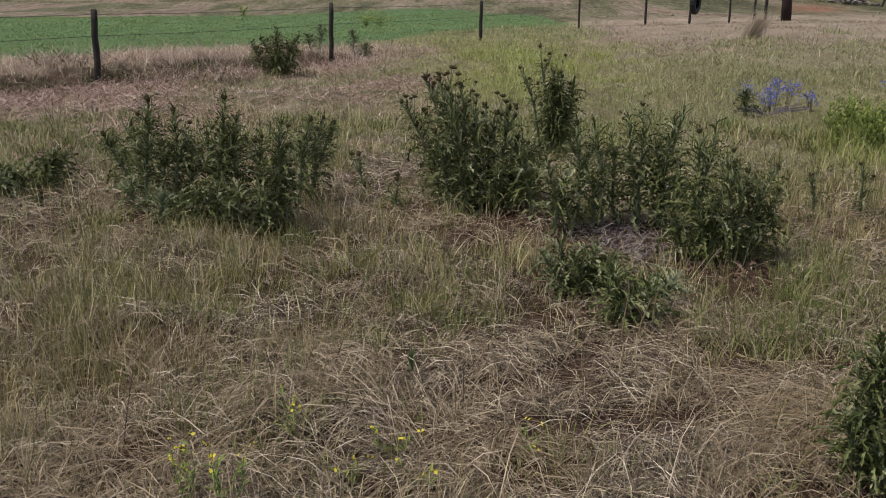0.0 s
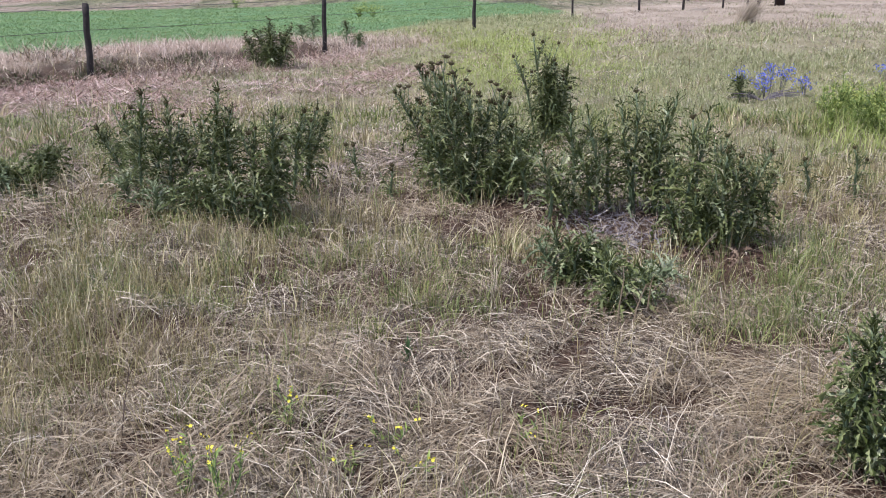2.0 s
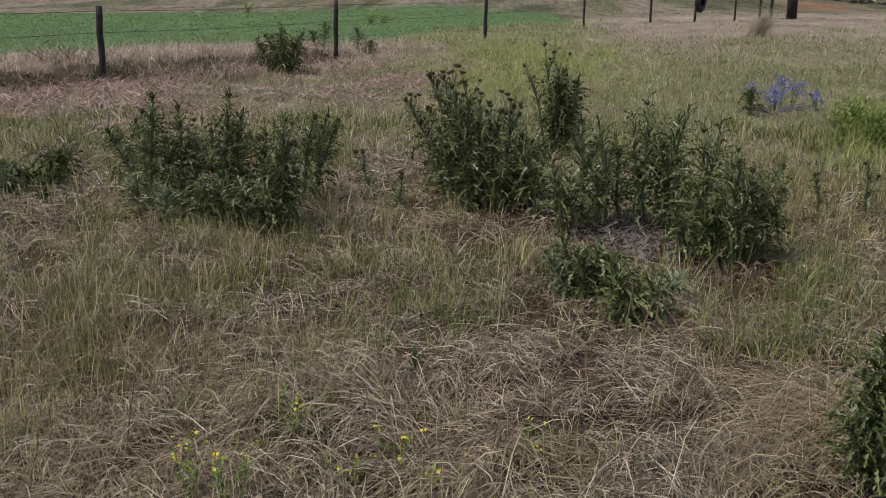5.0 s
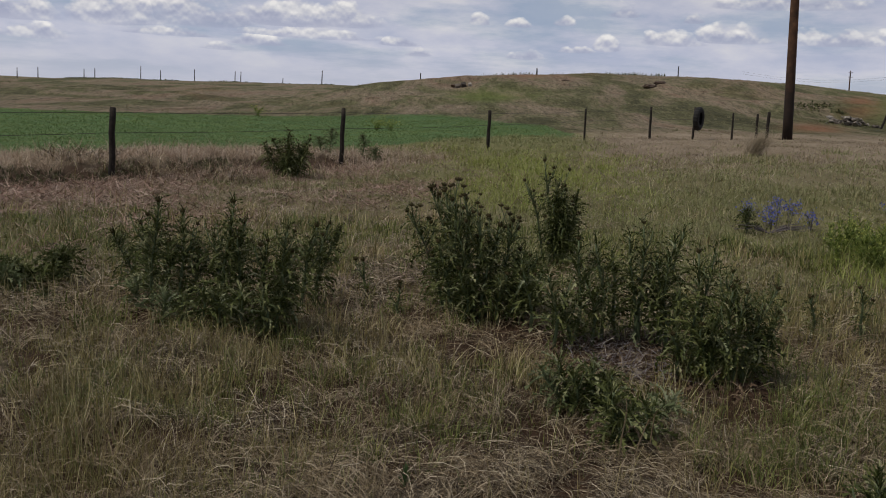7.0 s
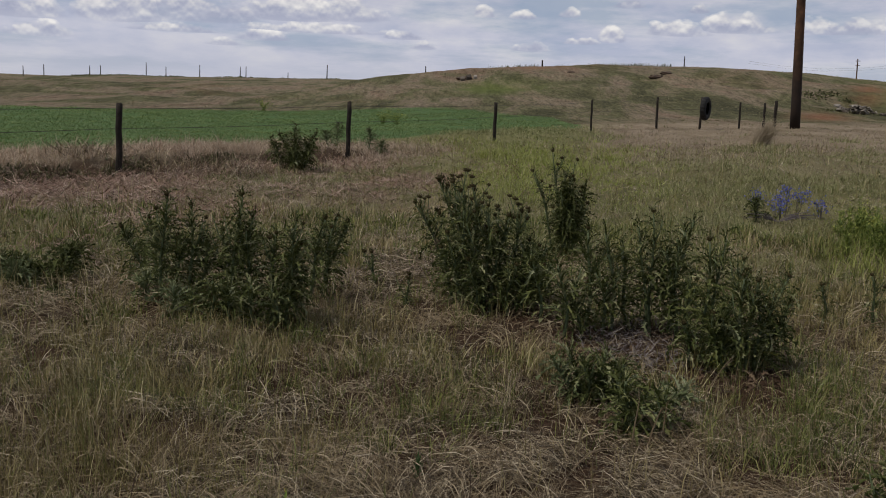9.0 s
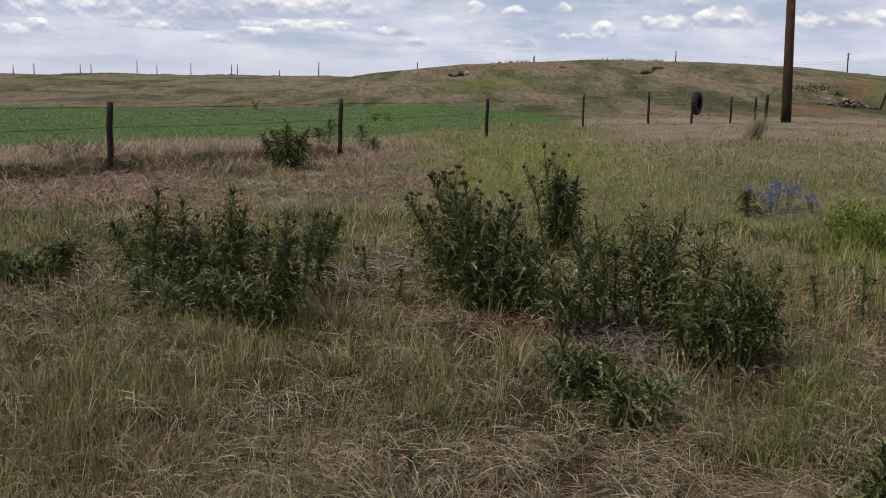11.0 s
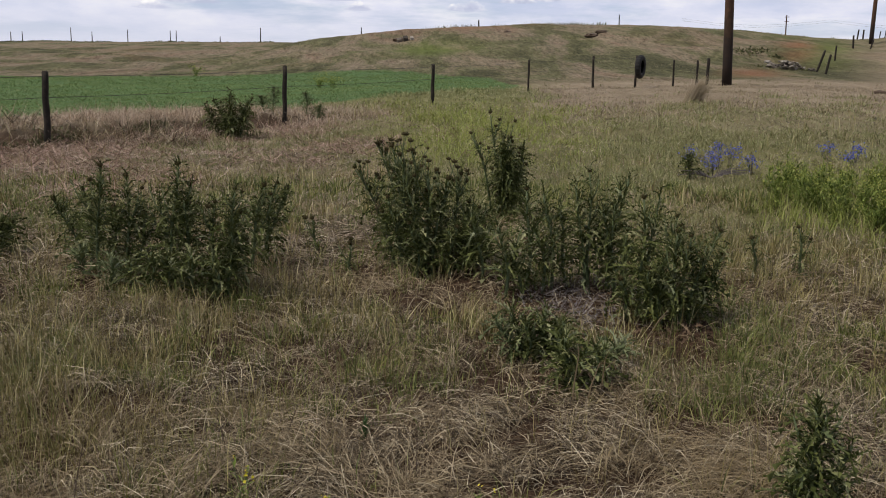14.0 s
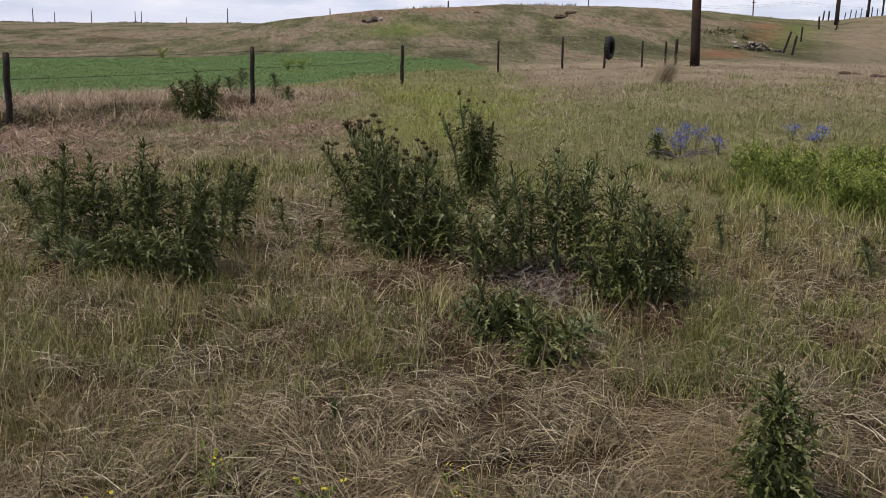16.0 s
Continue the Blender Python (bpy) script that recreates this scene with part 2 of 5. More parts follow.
# also colours the blades that stand in for shade under the fence bank
M_SCRUB = material("dark_scrub", [(0.0, (0.055, 0.065, 0.025)), (1.0, (0.13, 0.125, 0.055))], 0.8)
M_DARKTWIG = material("dark_dead_stem", [(0.0, (0.05, 0.035, 0.028)), (1.0, (0.12, 0.085, 0.06))], 0.8)
M_POST = material("weathered_post", [(0.3, (0.010, 0.008, 0.006)), (0.55, (0.024, 0.018, 0.014)), (0.75, (0.055, 0.044, 0.034))], 0.85, by=14.0, bump=0.5, bump_scale=40.0)
M_TYRE = material("tyre_rubber", [(0.3, (0.006, 0.006, 0.006)), (0.7, (0.016, 0.015, 0.015))], 0.75, by=10.0)
M_POLE = material("creosoted_pole", [(0.25, (0.028, 0.015, 0.009)), (0.48, (0.075, 0.036, 0.018)), (0.72, (0.16, 0.080, 0.042))], 0.8, by=3.0, bump=0.4, bump_scale=18.0, tar=True)
M_ROCK = material("broken_concrete", [(0.0, (0.04, 0.032, 0.026)), (0.5, (0.12, 0.10, 0.08)), (1.0, (0.34, 0.31, 0.27))], 0.85, by="object", bump=0.6, bump_scale=6.0)
M_BLUE = material("blue_petal", [(0.0, (0.065, 0.075, 0.29)), (0.5, (0.10, 0.12, 0.42)), (1.0, (0.18, 0.21, 0.52))], 0.6, translucent=0.3)
M_YELLOW = material("yellow_petal", [(0.0, (0.50, 0.43, 0.03)), (1.0, (0.66, 0.59, 0.06))], 0.6, translucent=0.3)
M_WEED = material("mustard_leaf", [(0.0, (0.060, 0.092, 0.018)), (0.35, (0.145, 0.195, 0.038)), (0.8, (0.235, 0.285, 0.066)), (1.0, (0.34, 0.37, 0.11))], 0.55, translucent=0.28)
M_WEEDFLOWER = material("weed_flower", [(0.0, (0.24, 0.28, 0.06)), (1.0, (0.40, 0.40, 0.10))], 0.6, translucent=0.3)
M_WIRE = material("fence_wire", [(0.3, (0.03, 0.026, 0.023)), (0.7, (0.07, 0.058, 0.05))], 0.6, by=30.0)
M_SPROUT = material("young_sprout", [(0.0, (0.05, 0.095, 0.03)), (1.0, (0.09, 0.14, 0.05))], 0.5, translucent=0.15)


# ---- the lie of the land ----
RISE_AZ = [-60, -20, -6, 0, 8, 12, 15, 18, 21.5, 30, 60]
RISE_Z = [0.10, 0.12, 0.08, 0.25, 0.28, 0.35, 0.48, 0.53, 0.66, 0.70, 0.70]
RIDGE_AZ = [-60, -40, -26.5, -20.4, -13, -9.5, -6.3, 0, 10, 60]
RIDGE_TAN = [0.004, -0.002, -0.0032, 0.0013, 0.0044, 0.0050, 0.0066, 0.0066, 0.004, 0.0]
HILL_AZ = [-14, -9, -6.3, -4.5, -1.65, 1.6, 4.1, 5.9, 9.1, 12, 14.7, 18, 21.3, 24.5, 28, 29.2, 31.7, 36, 60]
HILL_TAN = [-0.03, -0.006, 0.0058, 0.0113, 0.0175, 0.0234, 0.0268, 0.0283, 0.032, 0.0324, 0.0326, 0.032, 0.0296, 0.0250, 0.0222, 0.0223, 0.0273, 0.036, 0.03]
EYE = 1.6
FENCE_A, FENCE_D = np.array([-5.2, 13.8]), np.array([0.527, 0.850])


def vnoise(x, y, scale, seed=0):
    """Smooth lattice noise, 0 to 1."""
    x, y = np.asarray(x) / scale + 71.3, np.asarray(y) / scale + 37.9
    i, j = np.floor(x).astype(np.int64), np.floor(y).astype(np.int64)
    u, v = x - i, y - j
    u, v = u * u * (3 - 2 * u), v * v * (3 - 2 * v)

    def h(a, b):
        k = (a * 374761393 + b * 668265263 + seed * 1442695041) & 0xFFFFFFFF
        k = ((k ^ (k >> 13)) * 1274126177) & 0xFFFFFFFF
        return ((k ^ (k >> 16)) & 0xFFFF) / 65535.0
    return (h(i, j) * (1 - u) + h(i + 1, j) * u) * (1 - v) + (h(i, j + 1) * (1 - u) + h(i + 1, j + 1) * u) * v


def smooth(a, b, x):
    t = np.clip((x - a) / (b - a), 0, 1)
    return t * t * (3 - 2 * t)


def fence_off(x, y):
    """Metres to the left of the fence line (the field's side)."""
    return -((x - FENCE_A[0]) * FENCE_D[1] - (y - FENCE_A[1]) * FENCE_D[0])


def land(x, y):
    x, y = np.asarray(x, float), np.asarray(y, float)
    d, az = np.hypot(x, y), np.degrees(np.arctan2(x, y))
    front = smooth(75, 50, np.abs(az))
    rise = np.interp(az, RISE_AZ, RISE_Z) * smooth(8, 30, d) * (0.4 + 0.6 * front)
    off = fence_off(x, y)
    bank = 0.24 * smooth(-0.15, 0.35, off) * smooth(3.6, 1.2, off) * smooth(24, 18, y)
    z = rise + bank + (0.07 * (vnoise(x, y, 1.3, 5) - 0.5) + 0.08 * (vnoise(x, y, 0.42, 15) - 0.5) + 0.035 * (vnoise(x, y, 0.19, 16) - 0.5) * smooth(9, 6, d)) * smooth(1.0, 3.0, d) + 0.12 * (vnoise(x, y, 7.0, 6) - 0.5) * smooth(9, 18, d)

    def swell(tan, foot, crest_d, far):
        crest = EYE + tan * crest_d - rise
        up_part = crest * smooth(foot, crest_d, d)
        down = crest - (d - crest_d) * far
        return np.where(d <= crest_d, up_part, np.maximum(down, -2.0))
    ridge = swell(np.interp(az, RIDGE_AZ, RIDGE_TAN), 44.0, 220.0, 0.012)
    hill = swell(np.interp(az, HILL_AZ, HILL_TAN), 42.0 + 6 * smooth(10, 25, az), 105.0, 0.03)
    swells = np.maximum(ridge, hill) * front + (1 - front) * 2.0 * smooth(60, 200, d) * smooth(500, 300, d)
    folds = (vnoise(x * 1.0 + 0.35 * y, y * 0.5, 22.0, 18) - 0.5) * 1.3 * smooth(55, 90, d) * smooth(205, 150, d) * smooth(-4, -9, az)
    rough = (vnoise(x, y, 17.0, 8) - 0.5) * 0.9 + (vnoise(x, y, 6.0, 9) - 0.5) * 0.8 + (vnoise(x, y, 2.2, 10) - 0.5) * 0.3
    wear = smooth(50, 70, d) * (1 - 0.75 * smooth(88, 100, d))
    return z + swells + rough * wear * smooth(1200, 300, d) + folds


def in_field(x, y):
    """1 inside the green crop field."""
    off = fence_off(x, y)
    d = np.hypot(x, y)
    far = 45.5 + 7.0 * smooth(-14, -2, x) - 7.0 * smooth(-14, -26, x) - 5.0 * smooth(-1, 6, x) + 0.5 * (vnoise(x, y, 3.0, 2) - 0.5)
    near = 3.4 + 0.5 * (vnoise(x, y, 2.0, 3) - 0.5) - 3.0 * smooth(30, 42, y)
    return smooth(-0.25, 0.25, off - near) * smooth(0.6, -0.6, d - far) * (x < 5.6)


def mesh_tris(name, co, tri, mat):
    me = bpy.data.meshes.new(name)
    co, tri = np.ascontiguousarray(co, np.float32), np.ascontiguousarray(tri, np.int32)
    me.vertices.add(len(co))
    me.vertices.foreach_set("co", co.ravel())
    me.loops.add(tri.size)
    me.loops.foreach_set("vertex_index", tri.ravel())
    me.polygons.add(len(tri))
    me.polygons.foreach_set("loop_start", np.arange(0, tri.size, 3, dtype=np.int32))
    me.update(calc_edges=True)
    me.materials.append(mat)
    return me


def ground_material():
    m = bpy.data.materials.new("meadow_ground")
    m.use_nodes = True
    t = m.node_tree
    t.nodes.clear()
    add, math_, mix, ramp, noise_tex = node_kit(t)
    pos = add("ShaderNodeNewGeometry").outputs["Position"]

    def zone(name):
        n = add("ShaderNodeAttribute")
        n.attribute_name = name
        return n.outputs["Fac"]
    fine = noise_tex(pos, 38.0, 6.0, 0.7)
    mid = noise_tex(pos, 1.6, 5.0, 0.6)
    wide = noise_tex(pos, 0.16, 5.0, 0.6)
    soil = ramp(fine, [(0.25, (0.020, 0.011, 0.007)), (0.5, (0.055, 0.032, 0.020)), (0.75, (0.135, 0.086, 0.055))])
    soil = mix(math_("MULTIPLY", ramp(mid, [(0.4, (0, 0, 0)), (0.65, (1, 1, 1))]), 0.5), soil, (0.09, 0.055, 0.035, 1))
    crop = ramp(noise_tex(pos, 5.0, 6.0, 0.7), [(0.3, (0.075, 0.125, 0.045)), (0.55, (0.10, 0.17, 0.065)), (0.75, (0.13, 0.205, 0.085))])
    tuft = noise_tex(add("ShaderNodeVectorMath", operation="MULTIPLY", ins={0: pos, 1: (1.0, 0.13, 1.0)}).outputs[0], 2.2, 7.0, 0.7)
    # streaks of olive and tan grass, with the slope's relief shade painted in
    stretch = add("ShaderNodeVectorMath", operation="MULTIPLY", ins={0: pos, 1: (0.17, 0.034, 0.5)}).outputs[0]
    bands = noise_tex(stretch, 1.0, 6.0, 0.62, 0.9)
    tone = ramp(bands, [(0.36, (0.088, 0.086, 0.046)), (0.45, (0.142, 0.138, 0.072)), (0.51, (0.205, 0.172, 0.112)), (0.57, (0.25, 0.203, 0.145)), (0.62, (0.235, 0.168, 0.122)), (0.70, (0.18, 0.158, 0.095))])
    russet = ramp(noise_tex(add("ShaderNodeVectorMath", operation="MULTIPLY", ins={0: pos, 1: (0.05, 0.03, 0.0)}).outputs[0], 1.0, 4.0, 0.6, 0.4), [(0.55, (0, 0, 0)), (0.68, (1, 1, 1))])
    tone = mix(math_("MULTIPLY", russet, 0.42), tone, (0.26, 0.155, 0.10, 1))
    grain = ramp(tuft, [(0.30, (0.42, 0.42, 0.38)), (0.45, (0.80, 0.80, 0.78)), (0.58, (1.0, 1.0, 1.0)), (0.75, (1.28, 1.25, 1.22))])
    speck = noise_tex(add("ShaderNodeVectorMath", operation="MULTIPLY", ins={0: pos, 1: (1.0, 0.16, 1.0)}).outputs[0], 7.0, 4.0, 0.7)
    hill = mix(1.0, mix(1.0, tone, grain, "MULTIPLY"), ramp(speck, [(0.36, (0.55, 0.56, 0.52)), (0.5, (1.0, 1.0, 1.0)), (0.66, (1.25, 1.22, 1.2))]), "MULTIPLY")
    tan = ramp(tuft, [(0.3, (0.20, 0.155, 0.105)), (0.55, (0.275, 0.22, 0.155)), (0.75, (0.35, 0.29, 0.215))])
    red = ramp(noise_tex(pos, 3.0, 6.0, 0.7), [(0.3, (0.17, 0.075, 0.042)), (0.7, (0.31, 0.155, 0.09))])
    thatch = mix(ramp(mid, [(0.35, (0, 0, 0)), (0.62, (1, 1, 1))]), ramp(fine, [(0.3, (0.045, 0.033, 0.021)), (0.5, (0.125, 0.098, 0.062)), (0.7, (0.22, 0.18, 0.122))]), ramp(fine, [(0.3, (0.05, 0.045, 0.02)), (0.5, (0.105, 0.10, 0.045)), (0.7, (0.18, 0.165, 0.085))]))
    lush = ramp(tuft, [(0.3, (0.085, 0.112, 0.030)), (0.7, (0.165, 0.192, 0.058))])
    turf = ramp(tuft, [(0.3, (0.10, 0.095, 0.04)), (0.5, (0.17, 0.165, 0.07)), (0.72, (0.27, 0.245, 0.13))])
    col = mix(zone("turf"), soil, turf)
    col = mix(zone("hill"), col, hill)
    col = mix(zone("tan"), col, tan)
    col = mix(zone("near"), col, thatch)
    col = mix(zone("lush"), col, lush)
    col = mix(zone("red"), col, red)
    col = mix(zone("crop"), col, crop)
    bs = add("ShaderNodeBsdfPrincipled", ins={"Base Color": col, "Roughness": 0.95, "Specular IOR Level": 0.1})
    b = add("ShaderNodeBump", ins={"Strength": 0.8, "Distance": 0.06, "Height": math_("ADD", fine, math_("MULTIPLY", tuft, 3.0))})
    big = add("ShaderNodeBump", ins={"Strength": 1.0, "Distance": 0.9, "Height": math_("MULTIPLY", noise_tex(pos, 0.45, 6.0, 0.65), zone("hill")), "Normal": b.outputs[0]})
    t.links.new(big.outputs[0], bs.inputs["Normal"])
    t.links.new(bs.outputs[0], add("ShaderNodeOutputMaterial").inputs[0])
    return m


def polar(az_deg, d):
    a = math.radians(az_deg)
    return d * math.sin(a), d * math.cos(a)


def blob(x, y, az_deg, d, ra, rd):
    """A soft patch at a bearing and distance, ra metres across the view and rd along it."""
    cx, cy = polar(az_deg, d)
    a = math.radians(az_deg)
    u = (x - cx) * math.cos(a) - (y - cy) * math.sin(a)
    v = (x - cx) * math.sin(a) + (y - cy) * math.cos(a)
    return np.exp(-(u / ra) ** 2 - (v / rd) ** 2)


def red_soil(x, y):
    return np.clip(0.85 * blob(x, y, 22.9, 54, 1.5, 5) + 0.8 * blob(x, y, 25.3, 78, 1.3, 9) + 0.6 * blob(x, y, 4.0, 97, 8, 7), 0, 1)


def lush_patch(x, y):
    return np.clip(0.75 * blob(x, y, 27.0, 78, 2.0, 12) + 1.1 * blob(x, y, 2.8, 71, 3.4, 5) + 0.25 * blob(x, y, 24, 95, 10, 6), 0, 1)


def build_ground():
    az = np.radians(np.concatenate([np.arange(-42, 48, 0.35), np.arange(48, 318, 3.0)]))
    r = np.concatenate([[0.5], np.geomspace(0.9, 60, 150), np.geomspace(61, 240, 110), np.geomspace(250, 4500, 24)])
    A, Rr = np.meshgrid(az, r)
    x, y = (np.sin(A) * Rr).ravel(), (np.cos(A) * Rr).ravel()
    co = np.stack([x, y, land(x, y)], 1)
    n, k = len(r), len(az)
    i = np.arange(n - 1)[:, None] * k + np.arange(k)[None]
    j = np.arange(n - 1)[:, None] * k + (np.arange(k)[None] + 1) % k
    tri = np.concatenate([np.stack([i, j, j + k], -1).reshape(-1, 3), np.stack([i, j + k, i + k], -1).reshape(-1, 3)])
    co = np.concatenate([co, [[0, 0, land(0, 0)]]])
    cap = np.stack([np.full(k, n * k), (np.arange(k) + 1) % k, np.arange(k)], -1)
    me = mesh_tris("ground", co, np.concatenate([tri, cap]), ground_material())
    x, y = co[:, 0], co[:, 1]
    d, a = np.hypot(x, y), np.degrees(np.arctan2(x, y))
    off = fence_off(x, y)
    nz = vnoise(x, y, 3.0, 12)
    zones = {
        "crop": in_field(x, y),
        "hill": np.maximum(smooth(38, 46, d + 3 * nz), smooth(36, 48, np.abs(a)) * smooth(5, 9, d + 2 * nz)),
        # tan left out along the bank's foot: dark ground stands in for shade
        "tan": (0.8 * smooth(-2.6, -1.0, off) * smooth(3.8, 3.0, off) * smooth(24, 18, y) * (d > 7) * (1 - 0.85 * smooth(-0.45, -0.2, off) * smooth(0.45, 0.25, off))) + smooth(15, 27, d + 3 * nz) * smooth(7, 12, a) * smooth(46, 40, d) + 0.7 * smooth(27, 31, a) * smooth(40, 46, d),
        "near": np.maximum(smooth(30, 38, np.abs(a - 3.5) + 6 * (nz - 0.5)), smooth(2.2, 1.6, d)) * smooth(17, 9, d),
        "turf": smooth(7.0, 10.0, d + 1.5 * nz) * np.maximum(smooth(-0.5, -1.5, off), smooth(19, 23, y) * smooth(4.2, 3.4, off)) * (1 - smooth(38, 46, d)),
        "red": red_soil(x, y) * smooth(0.2, 0.5, nz + 0.2),
        "lush": lush_patch(x, y),
    }
    for key, val in zones.items():
        me.attributes.new(key, "FLOAT", "POINT").data.foreach_set("value", val.astype(np.float32))
    ob = new("ground", me)
    me.polygons.foreach_set("use_smooth", np.ones(len(me.polygons), bool))
    tagged(ob, "uneven meadow ground rising to grassy hills", "ground", kind="structure")


build_ground()
rng = np.random.default_rng(4)


def blades(name, label, category, mat, x, y, length, width, tilt, bend, lift=0.0, phi=None):
    """Narrow bent leaves rooted on the land: tilt from upright at the root, bend more towards the tip."""
    n = len(x)
    phi = rng.uniform(0, 2 * np.pi, n) if phi is None else phi
    turn = phi + rng.uniform(-1.2, 1.2, n) + np.pi / 2
    out = np.stack([np.cos(phi), np.sin(phi), np.zeros(n)], 1)
    up = np.array([0, 0, 1.0])
    side = np.stack([np.cos(turn), np.sin(turn), rng.uniform(-0.3, 0.3, n)], 1) * (width / 2)[:, None]
    p0 = np.stack([x, y, land(x, y) + lift], 1)
    h = (length / 2)[:, None]
    p1 = p0 + h * (np.sin(tilt)[:, None] * out + np.cos(tilt)[:, None] * up)
    t2 = tilt + bend
    p2 = p1 + h * (np.sin(t2)[:, None] * out + np.cos(t2)[:, None] * up)
    floor_z = land(p2[:, 0], p2[:, 1]) + 0.004
    p2[:, 2] = np.maximum(p2[:, 2], floor_z)
    co = np.stack([p0 - side, p0 + side, p1 - side * 0.85, p1 + side * 0.85, p2], 1).reshape(-1, 3)
    b = (np.arange(n) * 5)[:, None]
    tri = np.concatenate([b + [0, 1, 3], b + [0, 3, 2], b + [2, 3, 4]], 1).reshape(-1, 3)
    ob = new(name, mesh_tris(name, co, tri, mat))
    return tagged(ob, label, category, kind="stuff")


def strands(name, label, category, mat, x, y, length, width, phi, curl, rise, lift):
    """Long limp straws that lie on the land and curl sideways: they rise a little in the middle and come down again."""
    n, segs = len(x), 3
    p = np.stack([x, y], 1)
    turn = phi.copy()
    pts = [p]
    for k in range(segs):
        p = p + (length / segs)[:, None] * np.stack([np.cos(turn), np.sin(turn)], 1)
        turn = turn + curl / segs
        pts.append(p)
    hump = [0.1, 0.9, 1.0, 0.25]
    rows = []
    for k, q in enumerate(pts):
        side = np.stack([-np.sin(phi + curl * k / segs), np.cos(phi + curl * k / segs)], 1) * (width / 2 * (1.0, 1.0, 0.85, 0.4)[k])[:, None]
        z = land(q[:, 0], q[:, 1]) + lift + rise * hump[k] + 0.004
        tip = rng.uniform(-0.5, 0.5, n) * width
        rows += [np.concatenate([q - side, (z - tip)[:, None]], 1), np.concatenate([q + side, (z + tip)[:, None]], 1)]
    co = np.stack(rows, 1).reshape(-1, 3)
    b = (np.arange(n) * 8)[:, None]
    tri = np.concatenate([np.concatenate([b + [2 * k, 2 * k + 1, 2 * k + 3], b + [2 * k, 2 * k + 3, 2 * k + 2]], 1) for k in range(segs)], 1).reshape(-1, 3)
    return tagged(new(name, mesh_tris(name, co, tri, mat)), label, category, kind="stuff")


def scatter(n, d0, d1, a0=-31, a1=38, power=0.5):
    """Places in front of the start, thinning out with distance."""
    u = rng.uniform(0, 1, n)
    d = (d0 ** power + u * (d1 ** power - d0 ** power)) ** (1 / power)
    a = np.radians(rng.uniform(a0, a1, n) + rng.normal(0, 1.3, n))
    return d * np.sin(a), d * np.cos(a), d


def keep(p, *arrays):
    k = rng.uniform(0, 1, len(p)) < p
    return [a[k] for a in arrays]


def spot(x, y, cx, cy, rx, ry):
    return np.exp(-((x - cx) / rx) ** 2 - ((y - cy) / ry) ** 2)


def tufts(n, each, radius, d0, d1, power=0.5, chance=None, a0=-31, a1=38):
    """Places gathered into tufts, and the way outwards from each tuft's heart."""
    x, y, d = scatter(n, d0, d1, a0, a1, power)
    if chance is not None:
        x, y, d = keep(np.clip(chance(x, y, d), 0, 1), x, y, d)
    size = rng.uniform(0.5, 1.5, len(x))
    k = np.maximum(1, (each * size).astype(int))
    i = np.repeat(np.arange(len(x)), k)
    ox, oy = rng.normal(0, 1, len(i)), rng.normal(0, 1, len(i))
    r = radius * size[i] * np.maximum(1, d[i] / 7)
    return x[i] + ox * r, y[i] + oy * r, d[i], np.arctan2(oy, ox) + rng.normal(0, 0.5, len(i)), size[i]


def bare(x, y):
    """Where plants shade out the grass and soil and litter show."""
    b = 1.5 * spot(x, y, 1.2, 5.4, 0.6, 0.36) + 1.5 * spot(x, y, 1.7, 4.75, 0.38, 0.24) + spot(x, y, 0.82, 4.05, 0.24, 0.22) + spot(x, y, 0.35, 5.7, 0.4, 0.2) + 0.8 * spot(x, y, -1.4, 5.6, 0.4, 0.25) + 0.7 * spot(x, y, 0.02, 3.1, 0.14, 0.1) + 0.6 * spot(x, y, -1.0, 2.6, 0.25, 0.12) + 0.5 * spot(x, y, -0.1, 6.3, 0.2, 0.5)
    return np.clip(b, 0, 0.96)


